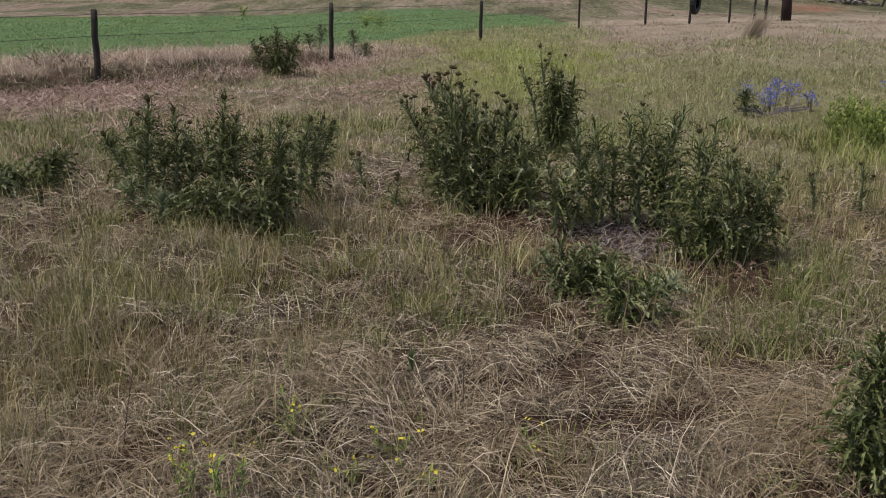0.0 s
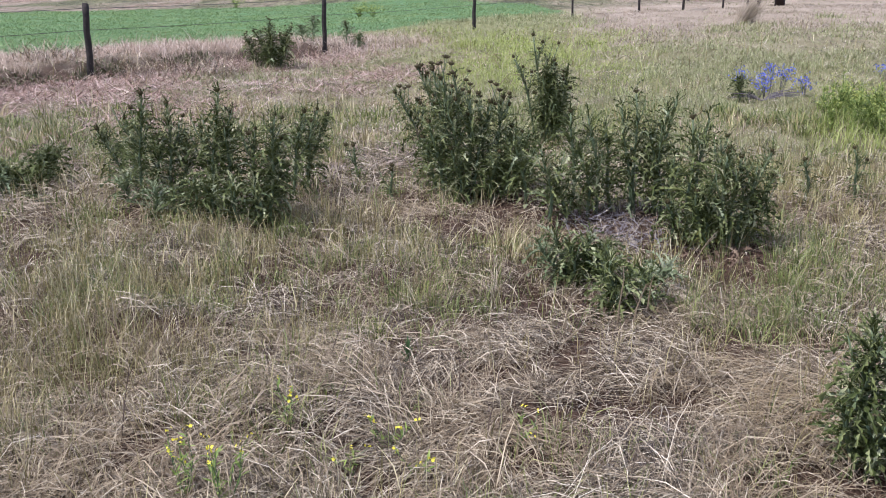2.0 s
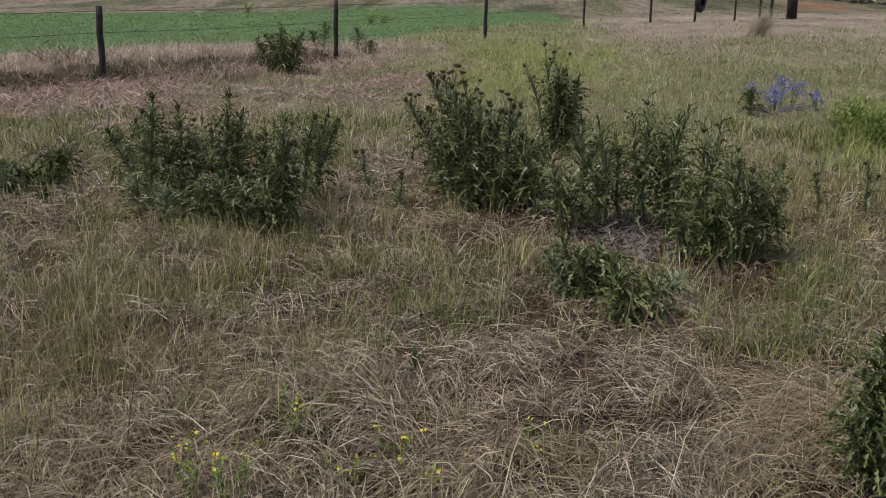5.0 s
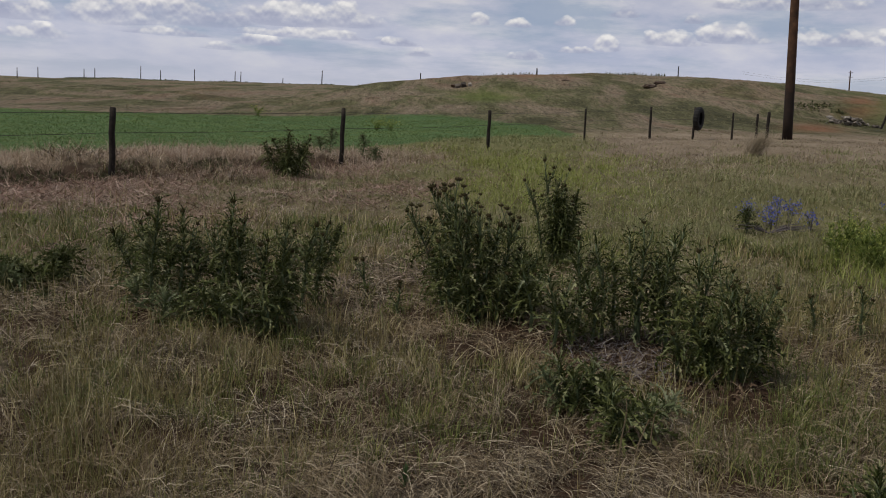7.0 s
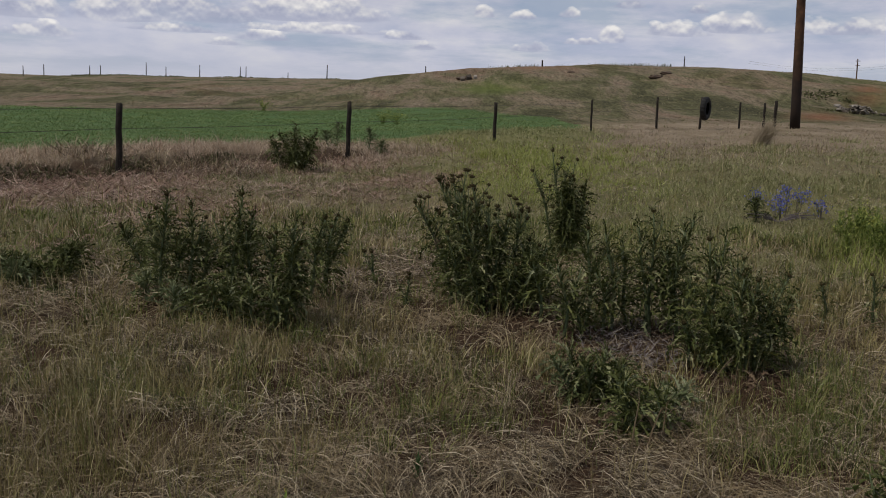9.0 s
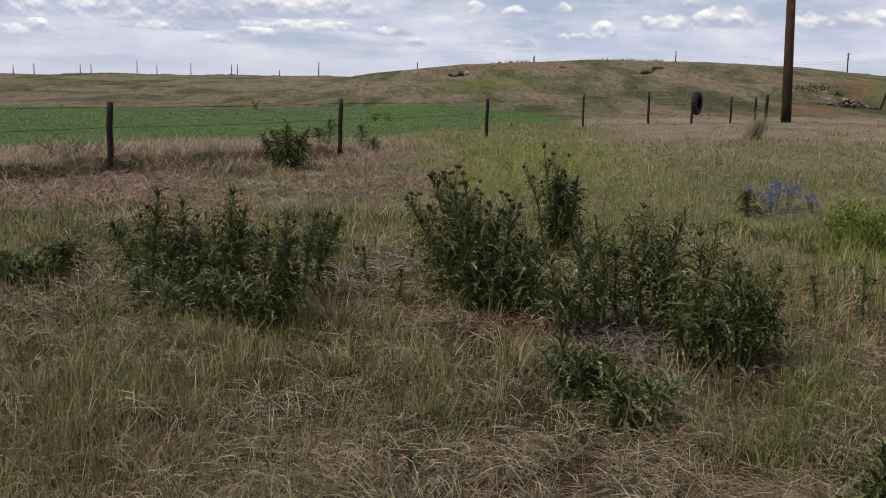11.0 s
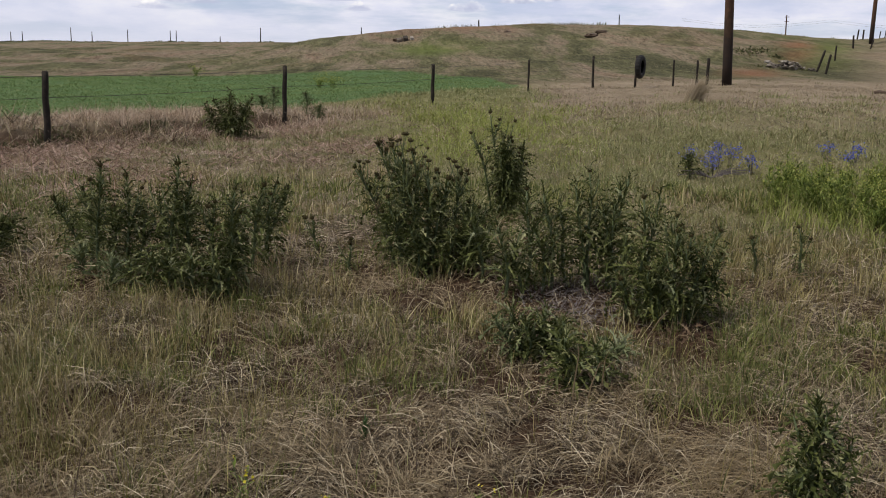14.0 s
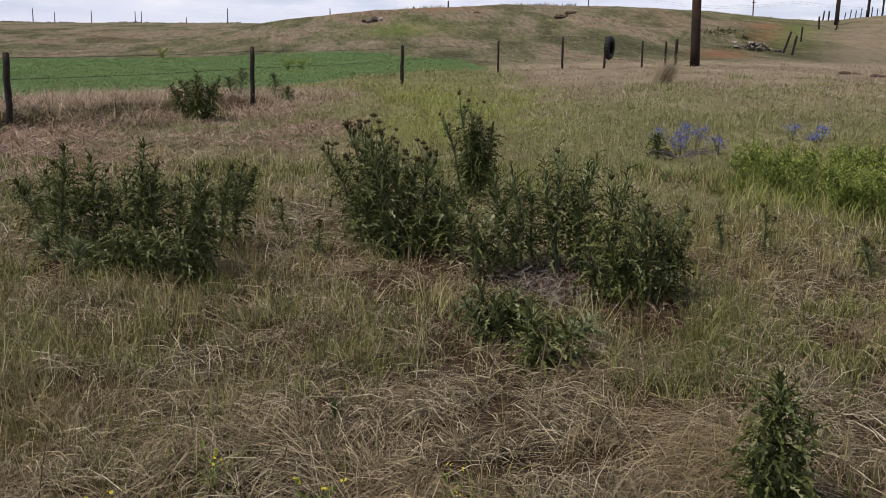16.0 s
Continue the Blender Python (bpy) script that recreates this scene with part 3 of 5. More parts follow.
# ---- grass and litter ----
def build_thatch():
    """Flattened dead grass near by: long bleached strands in wind-combed swathes over short broken bits."""
    def cover(x, y):
        thin = 0.5 * spot(x, y, -1.3, 4.3, 0.9, 0.7) + 0.3 * spot(x, y, -1.7, 3.2, 0.6, 0.7) + 0.5 * spot(x, y, 0.1, 4.6, 0.6, 0.6)
        return smooth(9.5, 5.5, np.hypot(x, y)) * (1 - 0.6 * np.clip(thin, 0, 1)) * (1 - 0.85 * bare(x, y)) * (0.10 + 0.90 * smooth(0.33, 0.52, 0.75 * vnoise(x, y, 0.15, 24) + 0.25 * vnoise(x, y, 0.4, 25)))
    x, y, d = scatter(165000, 1.75, 9.0, power=0.4)
    x, y, d = keep(cover(x, y), x, y, d)
    n = len(x)
    sweep = (vnoise(x, y, 0.6, 21) + 0.5 * vnoise(x, y, 0.22, 22)) * 6.5
    phi = sweep + rng.normal(0, 1.0, n)
    length = (0.05 + 0.30 * rng.uniform(0, 1, n) ** 1.9) * (0.7 + 0.6 * vnoise(x, y, 1.0, 23))
    width = rng.uniform(0.0010, 0.0029, n) * np.maximum(1, d / 4.6)
    width[rng.uniform(0, 1, n) < 0.03] *= 1.7
    strands("straw_thatch", "flattened bleached straw lying in tangled swathes on the ground", "dry grass", M_STRAW, x, y, length, width, phi, rng.normal(0, 0.36, n), length * np.abs(rng.normal(0.10, 0.14, n)), rng.uniform(0.0, 0.045, n))
    x, y, d = scatter(55000, 1.75, 10.0, power=0.45)
    x, y, d = keep(cover(x, y), x, y, d)
    n = len(x)
    blades("broken_straw", "short broken bits of dead grass standing and lying in the thatch", "dry grass", M_STRAW, x, y, rng.uniform(0.03, 0.16, n), rng.uniform(0.0014, 0.0036, n) * np.maximum(1, d / 4),
           np.radians(rng.normal(62, 20, n)), np.radians(rng.normal(25, 28, n)), lift=rng.uniform(0.0, 0.03, n))


def build_standing():
    # dry upright stalks, in patches
    def dry(x, y, d):
        return (0.10 + 0.9 * spot(x, y, -0.75, 5.5, 0.55, 0.75) + 0.55 * spot(x, y, -1.9, 4.1, 0.9, 1.0) + 0.45 * spot(x, y, -1.7, 3.2, 0.7, 0.8) + 0.5 * spot(x, y, 3.0, 5.6, 0.7, 1.0) + 0.3 * smooth(0.5, 0.75, vnoise(x, y, 0.8, 31))) * (0.12 + 1.1 * smooth(0.42, 0.6, vnoise(x, y, 0.28, 35))) * (1 - 0.65 * smooth(4.5, 3.7, y) * smooth(-1.7, -1.0, x)) * (1 - bare(x, y))
    x, y, d, phi, size = tufts(11000, 9, 0.035, 1.75, 11.0, 0.5, dry)
    n = len(x)
    blades("dry_grass", "upright golden dry grass in loose tufts", "dry grass", M_DRY, x, y, rng.uniform(0.05, 0.24, n) * (0.55 + 0.5 * size), rng.uniform(0.002, 0.0042, n) * np.maximum(1, d / 4),
           np.radians(np.abs(rng.normal(16, 13, n))), np.radians(rng.normal(12, 14, n)), phi=phi)

    # fine golden-olive stalks that stand thickly among the straw
    def golden(x, y, d):
        g = 1.0 * spot(x, y, -2.0, 4.3, 1.1, 0.9) + 0.9 * spot(x, y, -2.0, 3.1, 0.9, 0.7) + 0.9 * spot(x, y, -0.7, 5.35, 0.7, 0.5) + 0.75 * spot(x, y, 2.7, 4.8, 0.9, 1.1) + 0.5 * spot(x, y, -0.9, 3.7, 0.6, 0.6) + 0.35 * spot(x, y, 0.2, 4.7, 0.6, 0.5) + 0.5 * spot(x, y, 3.2, 6.8, 1.0, 0.8) + 0.4 * spot(x, y, -2.6, 7.4, 1.4, 0.9) + 0.06
        return g * (0.02 + 1.0 * smooth(0.48, 0.62, 0.5 * vnoise(x, y, 0.45, 37) + 0.5 * vnoise(x, y, 0.17, 38))) * (1 - bare(x, y))
    x, y, d, phi, size = tufts(7000, 9, 0.020, 1.75, 9.5, 0.5, golden)
    n = len(x)
    blades("golden_grass", "fine golden-olive stalks standing thickly in the straw", "dry grass", M_GOLD, x, y, rng.uniform(0.05, 0.20, n) * (0.6 + 0.45 * size), rng.uniform(0.0013, 0.0027, n) * np.maximum(1, d / 4),
           np.radians(np.abs(rng.normal(13, 12, n))), np.radians(rng.normal(8, 10, n)), phi=phi)

    # green and grey-green blades, in tufts
    def green(x, y, d):
        g = smooth(0.45, 0.75, vnoise(x, y, 0.5, 33)) * 0.45 + 0.10
        g = g + 0.5 * spot(x, y, -1.6, 4.5, 0.7, 0.7) + 0.65 * spot(x, y, 0.0, 4.65, 0.5, 0.6) + 0.9 * spot(x, y, 1.62, 4.0, 0.16, 0.22) + 0.95 * spot(x, y, 2.15, 4.75, 0.28, 0.5)
        g = g + 0.6 * spot(x, y, -1.2, 5.4, 0.5, 0.35) + 0.35 * smooth(7.0, 9.0, y) + 0.7 * spot(x, y, 0.3, 2.7, 0.2, 0.25) + 0.5 * spot(x, y, 1.9, 3.9, 0.4, 0.3) + 0.75 * spot(x, y, 2.3, 4.2, 0.6, 0.55)
        return g * (1 - 0.8 * spot(x, y, 0.7, 3.2, 0.9, 0.5)) * (1 - 0.6 * spot(x, y, -0.5, 3.4, 0.6, 0.5)) * (0.14 + 1.1 * smooth(0.43, 0.6, vnoise(x, y, 0.26, 36))) * (1 - 0.5 * smooth(4.0, 3.4, y)) * (1 - bare(x, y))
    x, y, d, phi, size = tufts(16000, 12, 0.03, 1.75, 11.0, 0.5, green)
    n = len(x)
    blades("green_grass", "thin green and grey-green grass in tufts", "grass", M_GREEN, x, y, rng.uniform(0.045, 0.17, n) * (0.55 + 0.5 * size), rng.uniform(0.0022, 0.0048, n) * np.maximum(1, d / 4),
           np.radians(np.abs(rng.normal(16, 12, n))), np.radians(rng.normal(30, 20, n)), phi=phi)


def build_surround():
    """The same straw and tufts going on round the standpoint, thinning outwards."""
    def ring(n, reach):
        r, a = reach * rng.uniform(0.02, 1, n) ** 0.75, rng.uniform(0, 2 * np.pi, n)
        x, y = r * np.cos(a), r * np.sin(a)
        az = np.degrees(np.arctan2(x, y))
        ok = (r < 1.9) | (az < -28) | (az > 35)
        return keep(smooth(reach, reach * 0.6, r)[ok] * (0.3 + 0.7 * vnoise(x[ok], y[ok], 0.5, 61)), x[ok], y[ok])
    x, y = ring(60000, 12.0)
    n = len(x)
    length = rng.uniform(0.1, 0.36, n)
    strands("straw_thatch", "flattened bleached straw spreading all round", "dry grass", M_STRAW, x, y, length, rng.uniform(0.004, 0.008, n), vnoise(x, y, 0.6, 21) * 8 + rng.normal(0, 0.8, n), rng.normal(0, 0.5, n), length * 0.1, rng.uniform(0, 0.04, n))
    for mat, label, k in ((M_DRY, "loose golden dry grass on open ground", 26000), (M_GREEN, "thin green grass tufts on open ground", 26000)):
        x, y = ring(k, 14.0)
        n = len(x)
        blades("dry_grass" if mat is M_DRY else "green_grass", label, "dry grass" if mat is M_DRY else "grass", mat, x, y, rng.uniform(0.06, 0.22, n), rng.uniform(0.004, 0.009, n), np.radians(np.abs(rng.normal(24, 16, n))), np.radians(rng.normal(28, 20, n)))


def build_middle():
    # the meadow between the thistles and the fence
    x, y, d, phi, size = tufts(27000, 11, 0.045, 8.0, 36.0, 0.3, lambda x, y, d: 0.25 + 0.9 * smooth(0.35, 0.6, 0.65 * vnoise(x, y, 0.9, 45) + 0.35 * vnoise(x, y, 0.3, 49)))
    off = fence_off(x, y)
    ok = off < 3.2 + 0.6 * (vnoise(x, y, 1.5, 41) - 0.5)
    x, y, d, off, phi, size = x[ok], y[ok], d[ok], off[ok], phi[ok], size[ok]
    trodden = smooth(3, -5, np.degrees(np.arctan2(x, y))) * smooth(14.5, 11.5, d) + 0.7 * spot(x, y, -0.3, 8.6, 0.6, 0.9) + 0.5 * spot(x, y, 2.2, 11.0, 0.9, 0.7)
    ok = rng.uniform(0, 1, len(x)) > 0.78 * np.clip(trodden, 0, 1) * smooth(0.36, 0.58, 0.6 * vnoise(x, y, 1.1, 72) + 0.4 * vnoise(x, y, 0.4, 73))
    x, y, d, off, phi, size = x[ok], y[ok], d[ok], off[ok], phi[ok], size[ok]
    ok = rng.uniform(0, 1, len(x)) > 0.85 * smooth(-4.6, -2.8, off) * smooth(0.2, -0.4, off) * smooth(19, 15, y) * smooth(0.34, 0.56, 0.6 * vnoise(x, y, 1.3, 46) + 0.4 * vnoise(x, y, 0.4, 47))
    x, y, d, off, phi, size = x[ok], y[ok], d[ok], off[ok], phi[ok], size[ok]
    lush = 0.45 + 0.85 * smooth(0.3, 0.68, 0.6 * vnoise(x, y, 1.4, 71) + 0.4 * vnoise(x, y, 0.45, 74))
    az = np.degrees(np.arctan2(x, y))
    verge = smooth(-1.5, -0.3, off) * smooth(26, 19, y)
    tan = smooth(16, 27, d + 7 * (vnoise(x, y, 1.6, 42) - 0.5)) * smooth(4, 13, az)
    green = (0.48 + 0.5 * smooth(0.3, 0.6, vnoise(x, y, 2.2, 43))) * (1 - verge) * (1 - 0.8 * tan)
    green = green + 0.5 * smooth(-6, 2, az) * smooth(12, 15, d) * (1 - tan) * (1 - verge)
    green = green * (1 - 0.55 * spot(x, y, -3.5, 10.0, 1.8, 1.3)) * (1 - 0.5 * spot(x, y, -0.8, 11.5, 0.9, 1.2))
    pick = vnoise(x, y, 0.35, 44) * 0.6 + rng.uniform(0, 1, len(x)) * 0.4
    isg = pick < green
    isp = ~isg & (rng.uniform(0, 1, len(x)) < np.clip(verge + tan + 0.25, 0, 1))
    isd = ~isg & ~isp
    lime = isg & (rng.uniform(0, 1, len(x)) < 0.8 * smooth(-3, 2, az) * smooth(16, 10, az) * smooth(11, 14, d) * smooth(27, 20, d))
    isg &= ~lime
    pale = isp & (tan > 0.35)
    isp &= ~pale
    # russet grass thinned where dark blades stand in for the bank's shade
    isp &= ~((off > -0.5) & (off < 0.3) & (y < 18.5) & (y > 12.5) & (rng.uniform(0, 1, len(x)) < 0.8))
    for sel, name, label, cat, mat, tall in (
            (lime, "lime_grass", "bright lime-green grass in a lush patch", "grass", M_LIME, 0.15),
            (pale, "tan_grass", "soft pale tan grass in a wide sheet", "dry grass", M_TAN, 0.075),
            (isg, "meadow_grass", "yellow-green meadow grass growing thickly", "grass", M_MEADOW, 0.12),
            (isp, "russet_grass", "dry russet and tan grass along the fence", "dry grass", M_PINK, 0.15),
            (isd, "meadow_straw", "dry golden grass mixed through the meadow", "dry grass", M_DRY, 0.12)):
        xs, ys, ds, vs = x[sel], y[sel], d[sel], verge[sel]
        n = len(xs)
        blades(name, label, cat, mat, xs, ys, rng.uniform(0.4, 1.15, n) * tall * (1 + 0.5 * vs) * (0.6 + 0.5 * size[sel]) * np.maximum(lush[sel], vs), rng.uniform(0.0032, 0.0078, n) * np.maximum(1, ds / 10.0),
               np.radians(np.abs(rng.normal(34, 20, n)) + 16 * vs), np.radians(rng.normal(36, 24, n)), phi=phi[sel])
    # thin pale seed stalks standing above it
    x, y, d = scatter(4500, 6.0, 24.0, power=0.4)
    x, y, d = keep(smooth(3.0, 0.0, fence_off(x, y)) * (0.3 + 0.7 * vnoise(x, y, 1.2, 48)), x, y, d)
    n = len(x)
    blades("seed_stalks", "thin pale seed stalks standing above the meadow grass", "dry grass", M_DRY, x, y, rng.uniform(0.15, 0.34, n), rng.uniform(0.003, 0.006, n) * np.maximum(1, d / 9), np.radians(np.abs(rng.normal(8, 8, n))), np.radians(rng.normal(12, 12, n)))
    # matted reddish litter below the bank
    u, w = rng.uniform(-9, 7, 36000), -4.6 * rng.uniform(0, 1, 36000) ** 1.35
    x, y = FENCE_A[0] + FENCE_D[0] * u - FENCE_D[1] * w, FENCE_A[1] + FENCE_D[1] * u + FENCE_D[0] * w
    x, y = keep(smooth(7, 3, u) * (0.08 + 0.92 * smooth(0.36, 0.58, 0.6 * vnoise(x, y, 1.3, 46) + 0.4 * vnoise(x, y, 0.4, 47) + 0.10 * smooth(-3, -0.5, w))), x, y)
    n = len(x)
    blades("matted_litter", "matted reddish-brown dead grass below the fence bank", "dry grass", M_MAT, x, y, rng.uniform(0.1, 0.42, n), rng.uniform(0.006, 0.013, n), np.radians(rng.normal(80, 10, n)), np.radians(rng.normal(8, 14, n)), lift=rng.uniform(0, 0.06, n))
    # dark blades stand in for the shade under the bank's overhanging grass
    u, w = rng.uniform(-5, 4.5, 3600), rng.normal(0.0, 0.12, 3600)
    x, y = FENCE_A[0] + FENCE_D[0] * u - FENCE_D[1] * w, FENCE_A[1] + FENCE_D[1] * u + FENCE_D[0] * w
    x, y = keep(smooth(0.45, 0.6, vnoise(x, y, 0.8, 47)), x, y)
    n = len(x)
    blades("bank_weeds", "dark olive blades standing in for shade under the fence bank", "weed", M_SCRUB, x, y, rng.uniform(0.05, 0.16, n), rng.uniform(0.012, 0.024, n), np.radians(rng.normal(35, 20, n)), np.radians(rng.normal(30, 20, n)))
    # rounded tussocks of soft dry grass on the bank
    u, w = rng.uniform(-8, 6.5, 95), rng.uniform(0.15, 3.0, 95)
    x, y = FENCE_A[0] + FENCE_D[0] * u - FENCE_D[1] * w, FENCE_A[1] + FENCE_D[1] * u + FENCE_D[0] * w
    i = np.repeat(np.arange(95), 75)
    size = rng.uniform(0.6, 1.3, 95)[i]
    ox, oy = rng.normal(0, 0.07, len(i)), rng.normal(0, 0.07, len(i))
    blades("bank_tussocks", "rounded soft tussocks of pinkish dry grass on the fence bank", "dry grass", M_PINK, x[i] + ox * size, y[i] + oy * size, rng.uniform(0.14, 0.34, len(i)) * size, rng.uniform(0.004, 0.008, len(i)),
           np.radians(np.abs(rng.normal(24, 14, len(i)))), np.radians(rng.normal(62, 24, len(i))), phi=np.arctan2(oy, ox) + rng.normal(0, 0.5, len(i)))
    # trodden pinkish litter in open patches
    x, y, d = scatter(42000, 6.8, 15.5, a0=-31, a1=16, power=0.3)
    x, y, d = keep(np.clip(smooth(6, -6, np.degrees(np.arctan2(x, y))) + 0.8 * spot(x, y, -0.3, 8.6, 0.7, 1.0) + 0.7 * spot(x, y, 2.2, 11.0, 1.0, 0.8), 0, 1) * (0.12 + 0.88 * smooth(0.36, 0.55, 0.6 * vnoise(x, y, 1.1, 72) + 0.4 * vnoise(x, y, 0.4, 73))) * (fence_off(x, y) < 0.2), x, y, d)
    n = len(x)
    blades("trodden_litter", "flat pinkish-brown dead grass in open patches of the meadow", "dry grass", M_LITTER, x, y, rng.uniform(0.05, 0.24, n), rng.uniform(0.004, 0.009, n) * np.maximum(1, d / 10), np.radians(rng.normal(80, 9, n)), np.radians(rng.normal(6, 12, n)), lift=rng.uniform(0, 0.035, n))
    # litter under it
    x, y, d = scatter(60000, 8.0, 24.0, power=0.2)
    ok = fence_off(x, y) < 3.0
    x, y, d = x[ok], y[ok], d[ok]
    n = len(x)
    blades("meadow_litter", "dead straw lying under the meadow grass", "dry grass", M_STRAW, x, y, rng.uniform(0.06, 0.25, n), rng.uniform(0.003, 0.007, n) * np.maximum(1, d / 11), np.radians(rng.normal(78, 12, n)), np.radians(rng.normal(10, 16, n)), lift=rng.uniform(0, 0.05, n))


def build_far():
    # bunch grass in clumps, so that slopes and skyline are rough
    x, y, d, phi, size = tufts(7500, 7, 0.012, 38, 112, 0.6, lambda x, y, d: 0.06 + 0.9 * smooth(0.5, 0.75, vnoise(x, y, 2.0, 51) * 0.7 + 0.3 * vnoise(x, y, 7.0, 52)) + 0.5 * smooth(98, 104, d), -31, 37)
    ok = (in_field(x, y) < 0.3) & (red_soil(x, y) < 0.3) & (lush_patch(x, y) < 0.4)
    x, y, d, phi, size = x[ok], y[ok], d[ok], phi[ok], size[ok]
    n = len(x)
    blades("hill_grass", "olive and tan bunch grass in clumps over the hill", "grass", M_HILL, x, y, rng.uniform(0.05, 0.14, n) * size, rng.uniform(0.02, 0.05, n) * d / 80, np.radians(np.abs(rng.normal(30, 16, n))), np.radians(rng.normal(35, 20, n)), phi=phi)
    # dark scrub on the bank beside the pole
    for a, d0, spread, k in ((22.3, 70, 0.45, 150), (23.2, 72, 0.5, 170), (24.1, 70, 0.3, 90), (25.5, 61, 0.3, 70), (23.6, 62, 0.3, 60)):
        cx, cy = polar(a, d0)
        x, y = rng.normal(cx, spread, k), rng.normal(cy, spread * 1.6, k)
        blades("bank_scrub", "low dark green scrub on the eroded bank", "shrub", M_SCRUB, x, y, rng.uniform(0.10, 0.24, k), rng.uniform(0.08, 0.16, k), np.radians(rng.normal(45, 20, k)), np.radians(rng.normal(35, 20, k)))
    # low dark scrub along the far ridge
    a, d = np.radians(rng.uniform(-23, -7, 2600)), rng.uniform(205, 219, 2600)
    x, y = d * np.sin(a), d * np.cos(a)
    x, y = keep(smooth(0.42, 0.6, vnoise(x, y, 9.0, 53)), x, y)
    n = len(x)
    blades("ridge_scrub", "low dark scrub along the far ridge", "shrub", M_SCRUB, x, y, rng.uniform(0.1, 0.4, n), rng.uniform(0.15, 0.4, n), np.radians(rng.normal(15, 12, n)), np.radians(rng.normal(30, 20, n)))
    # weeds standing up against the sky on the hill
    a, d = np.radians(rng.uniform(1, 14, 900)), rng.uniform(101, 106, 900)
    x, y = d * np.sin(a), d * np.cos(a)
    x, y = keep(smooth(0.4, 0.6, vnoise(x, y, 3.0, 54)), x, y)
    n = len(x)
    blades("crest_weeds", "dry weeds standing along the hill crest", "dry grass", M_SCRUB, x, y, rng.uniform(0.1, 0.42, n), rng.uniform(0.03, 0.07, n), np.radians(rng.normal(8, 8, n)), np.radians(rng.normal(10, 10, n)))
    # the crop, in drilled rows
    x, y, d = scatter(190000, 17, 56, a0=-31, a1=8, power=0.3)
    off = fence_off(x, y)
    row = np.round(off / 0.22) * 0.22 + rng.normal(0, 0.035, len(x))
    x, y = x - FENCE_D[1] * (row - off), y + FENCE_D[0] * (row - off)
    ok = rng.uniform(0, 1, len(x)) < in_field(x, y)
    x, y, d = x[ok], y[ok], d[ok]
    n = len(x)
    blades("crop_plants", "low green leafy crop growing in drilled rows", "crop", M_CROP, x, y, rng.uniform(0.04, 0.105, n), rng.uniform(0.011, 0.024, n) * np.maximum(1, d / 26),
           np.radians(rng.normal(55, 18, n)), np.radians(rng.normal(35, 20, n)))


# ---- helpers for things ----
def part(name, me, parent, label=""):
    ob = new(name, me)
    ob.parent = parent
    if label:
        ob["label"] = label
    return ob


def bm_mesh(name, bm, mat, smooth_faces=False):
    me = bpy.data.meshes.new(name)
    bm.normal_update()
    bm.to_mesh(me)
    bm.free()
    me.materials.append(mat)
    if smooth_faces:
        me.polygons.foreach_set("use_smooth", np.ones(len(me.polygons), bool))
    return me


def tube(bm, pts, radii, sides=5, cap=True):
    """A round limb through points, with a radius at each."""
    rings = []
    for i, p in enumerate(pts):
        p = Vector(p)
        a = Vector(pts[min(i + 1, len(pts) - 1)]) - Vector(pts[max(i - 1, 0)])
        q = Vector((0, 0, 1)).rotation_difference(a.normalized()) if a.length > 1e-7 else Euler((0, 0, 0)).to_quaternion()
        rings.append([bm.verts.new(p + q @ Vector((math.cos(t) * radii[i], math.sin(t) * radii[i], 0))) for t in [2 * math.pi * k / sides for k in range(sides)]])
    for a, b in zip(rings, rings[1:]):
        for k in range(sides):
            bm.faces.new((a[k], a[(k + 1) % sides], b[(k + 1) % sides], b[k]))
    if cap:
        bm.faces.new(rings[0][::-1])
        bm.faces.new(rings[-1])
    return rings


# ---- thistles ----
rnd = random.Random(11)


def leaf_geometry(bm, m, seed, droop=0.5, lobes=8, wide=0.17, arch=0.0):
    """A long lobed leaf with spiny tips, one unit long, growing along +y from the origin and arching over, placed by m."""
    r = random.Random(seed)
    spine, half = [], []
    sway = r.uniform(-0.08, 0.08)
    for i in range(lobes + 1):
        s = i / lobes
        ang = droop * s * s * 0.9
        spine.append(Vector((sway * s * s + 0.02 * math.sin(5 * s + seed), s * math.cos(ang), -s * math.sin(ang) + 0.05 * s + arch * s * (1 - s))))
        half.append(wide * (0.30 + 1.15 * math.sin(math.pi * min(1, s * 0.9 + 0.08)) ** 0.8))
    sv = [bm.verts.new(m @ p) for p in spine]
    for side in (-1, 1):
        notch = [bm.verts.new(m @ (spine[i] + Vector((side * half[i] * 0.22, 0.0, 0.14 * half[i] + 0.012 * r.uniform(-1, 1))))) for i in range(lobes + 1)]
        for i in range(lobes):
            w = 0.5 * (half[i] + half[i + 1]) * r.uniform(0.8, 1.75)
            mid = spine[i].lerp(spine[i + 1], 0.8)
            tip = bm.verts.new(m @ (mid + Vector((side * w, 0.09 * r.uniform(0.3, 1.5), w * r.uniform(-0.3, 0.9)))))
            order = (sv[i], sv[i + 1], notch[i + 1], notch[i])
            bm.faces.new(order if side < 0 else order[::-1])
            order = (notch[i], notch[i + 1], tip)
            bm.faces.new(order if side < 0 else order[::-1])


LEAVES, LEAVES_PALE, LEAVES_DEAD, LEAVES_YELLOW = [], [], [], []
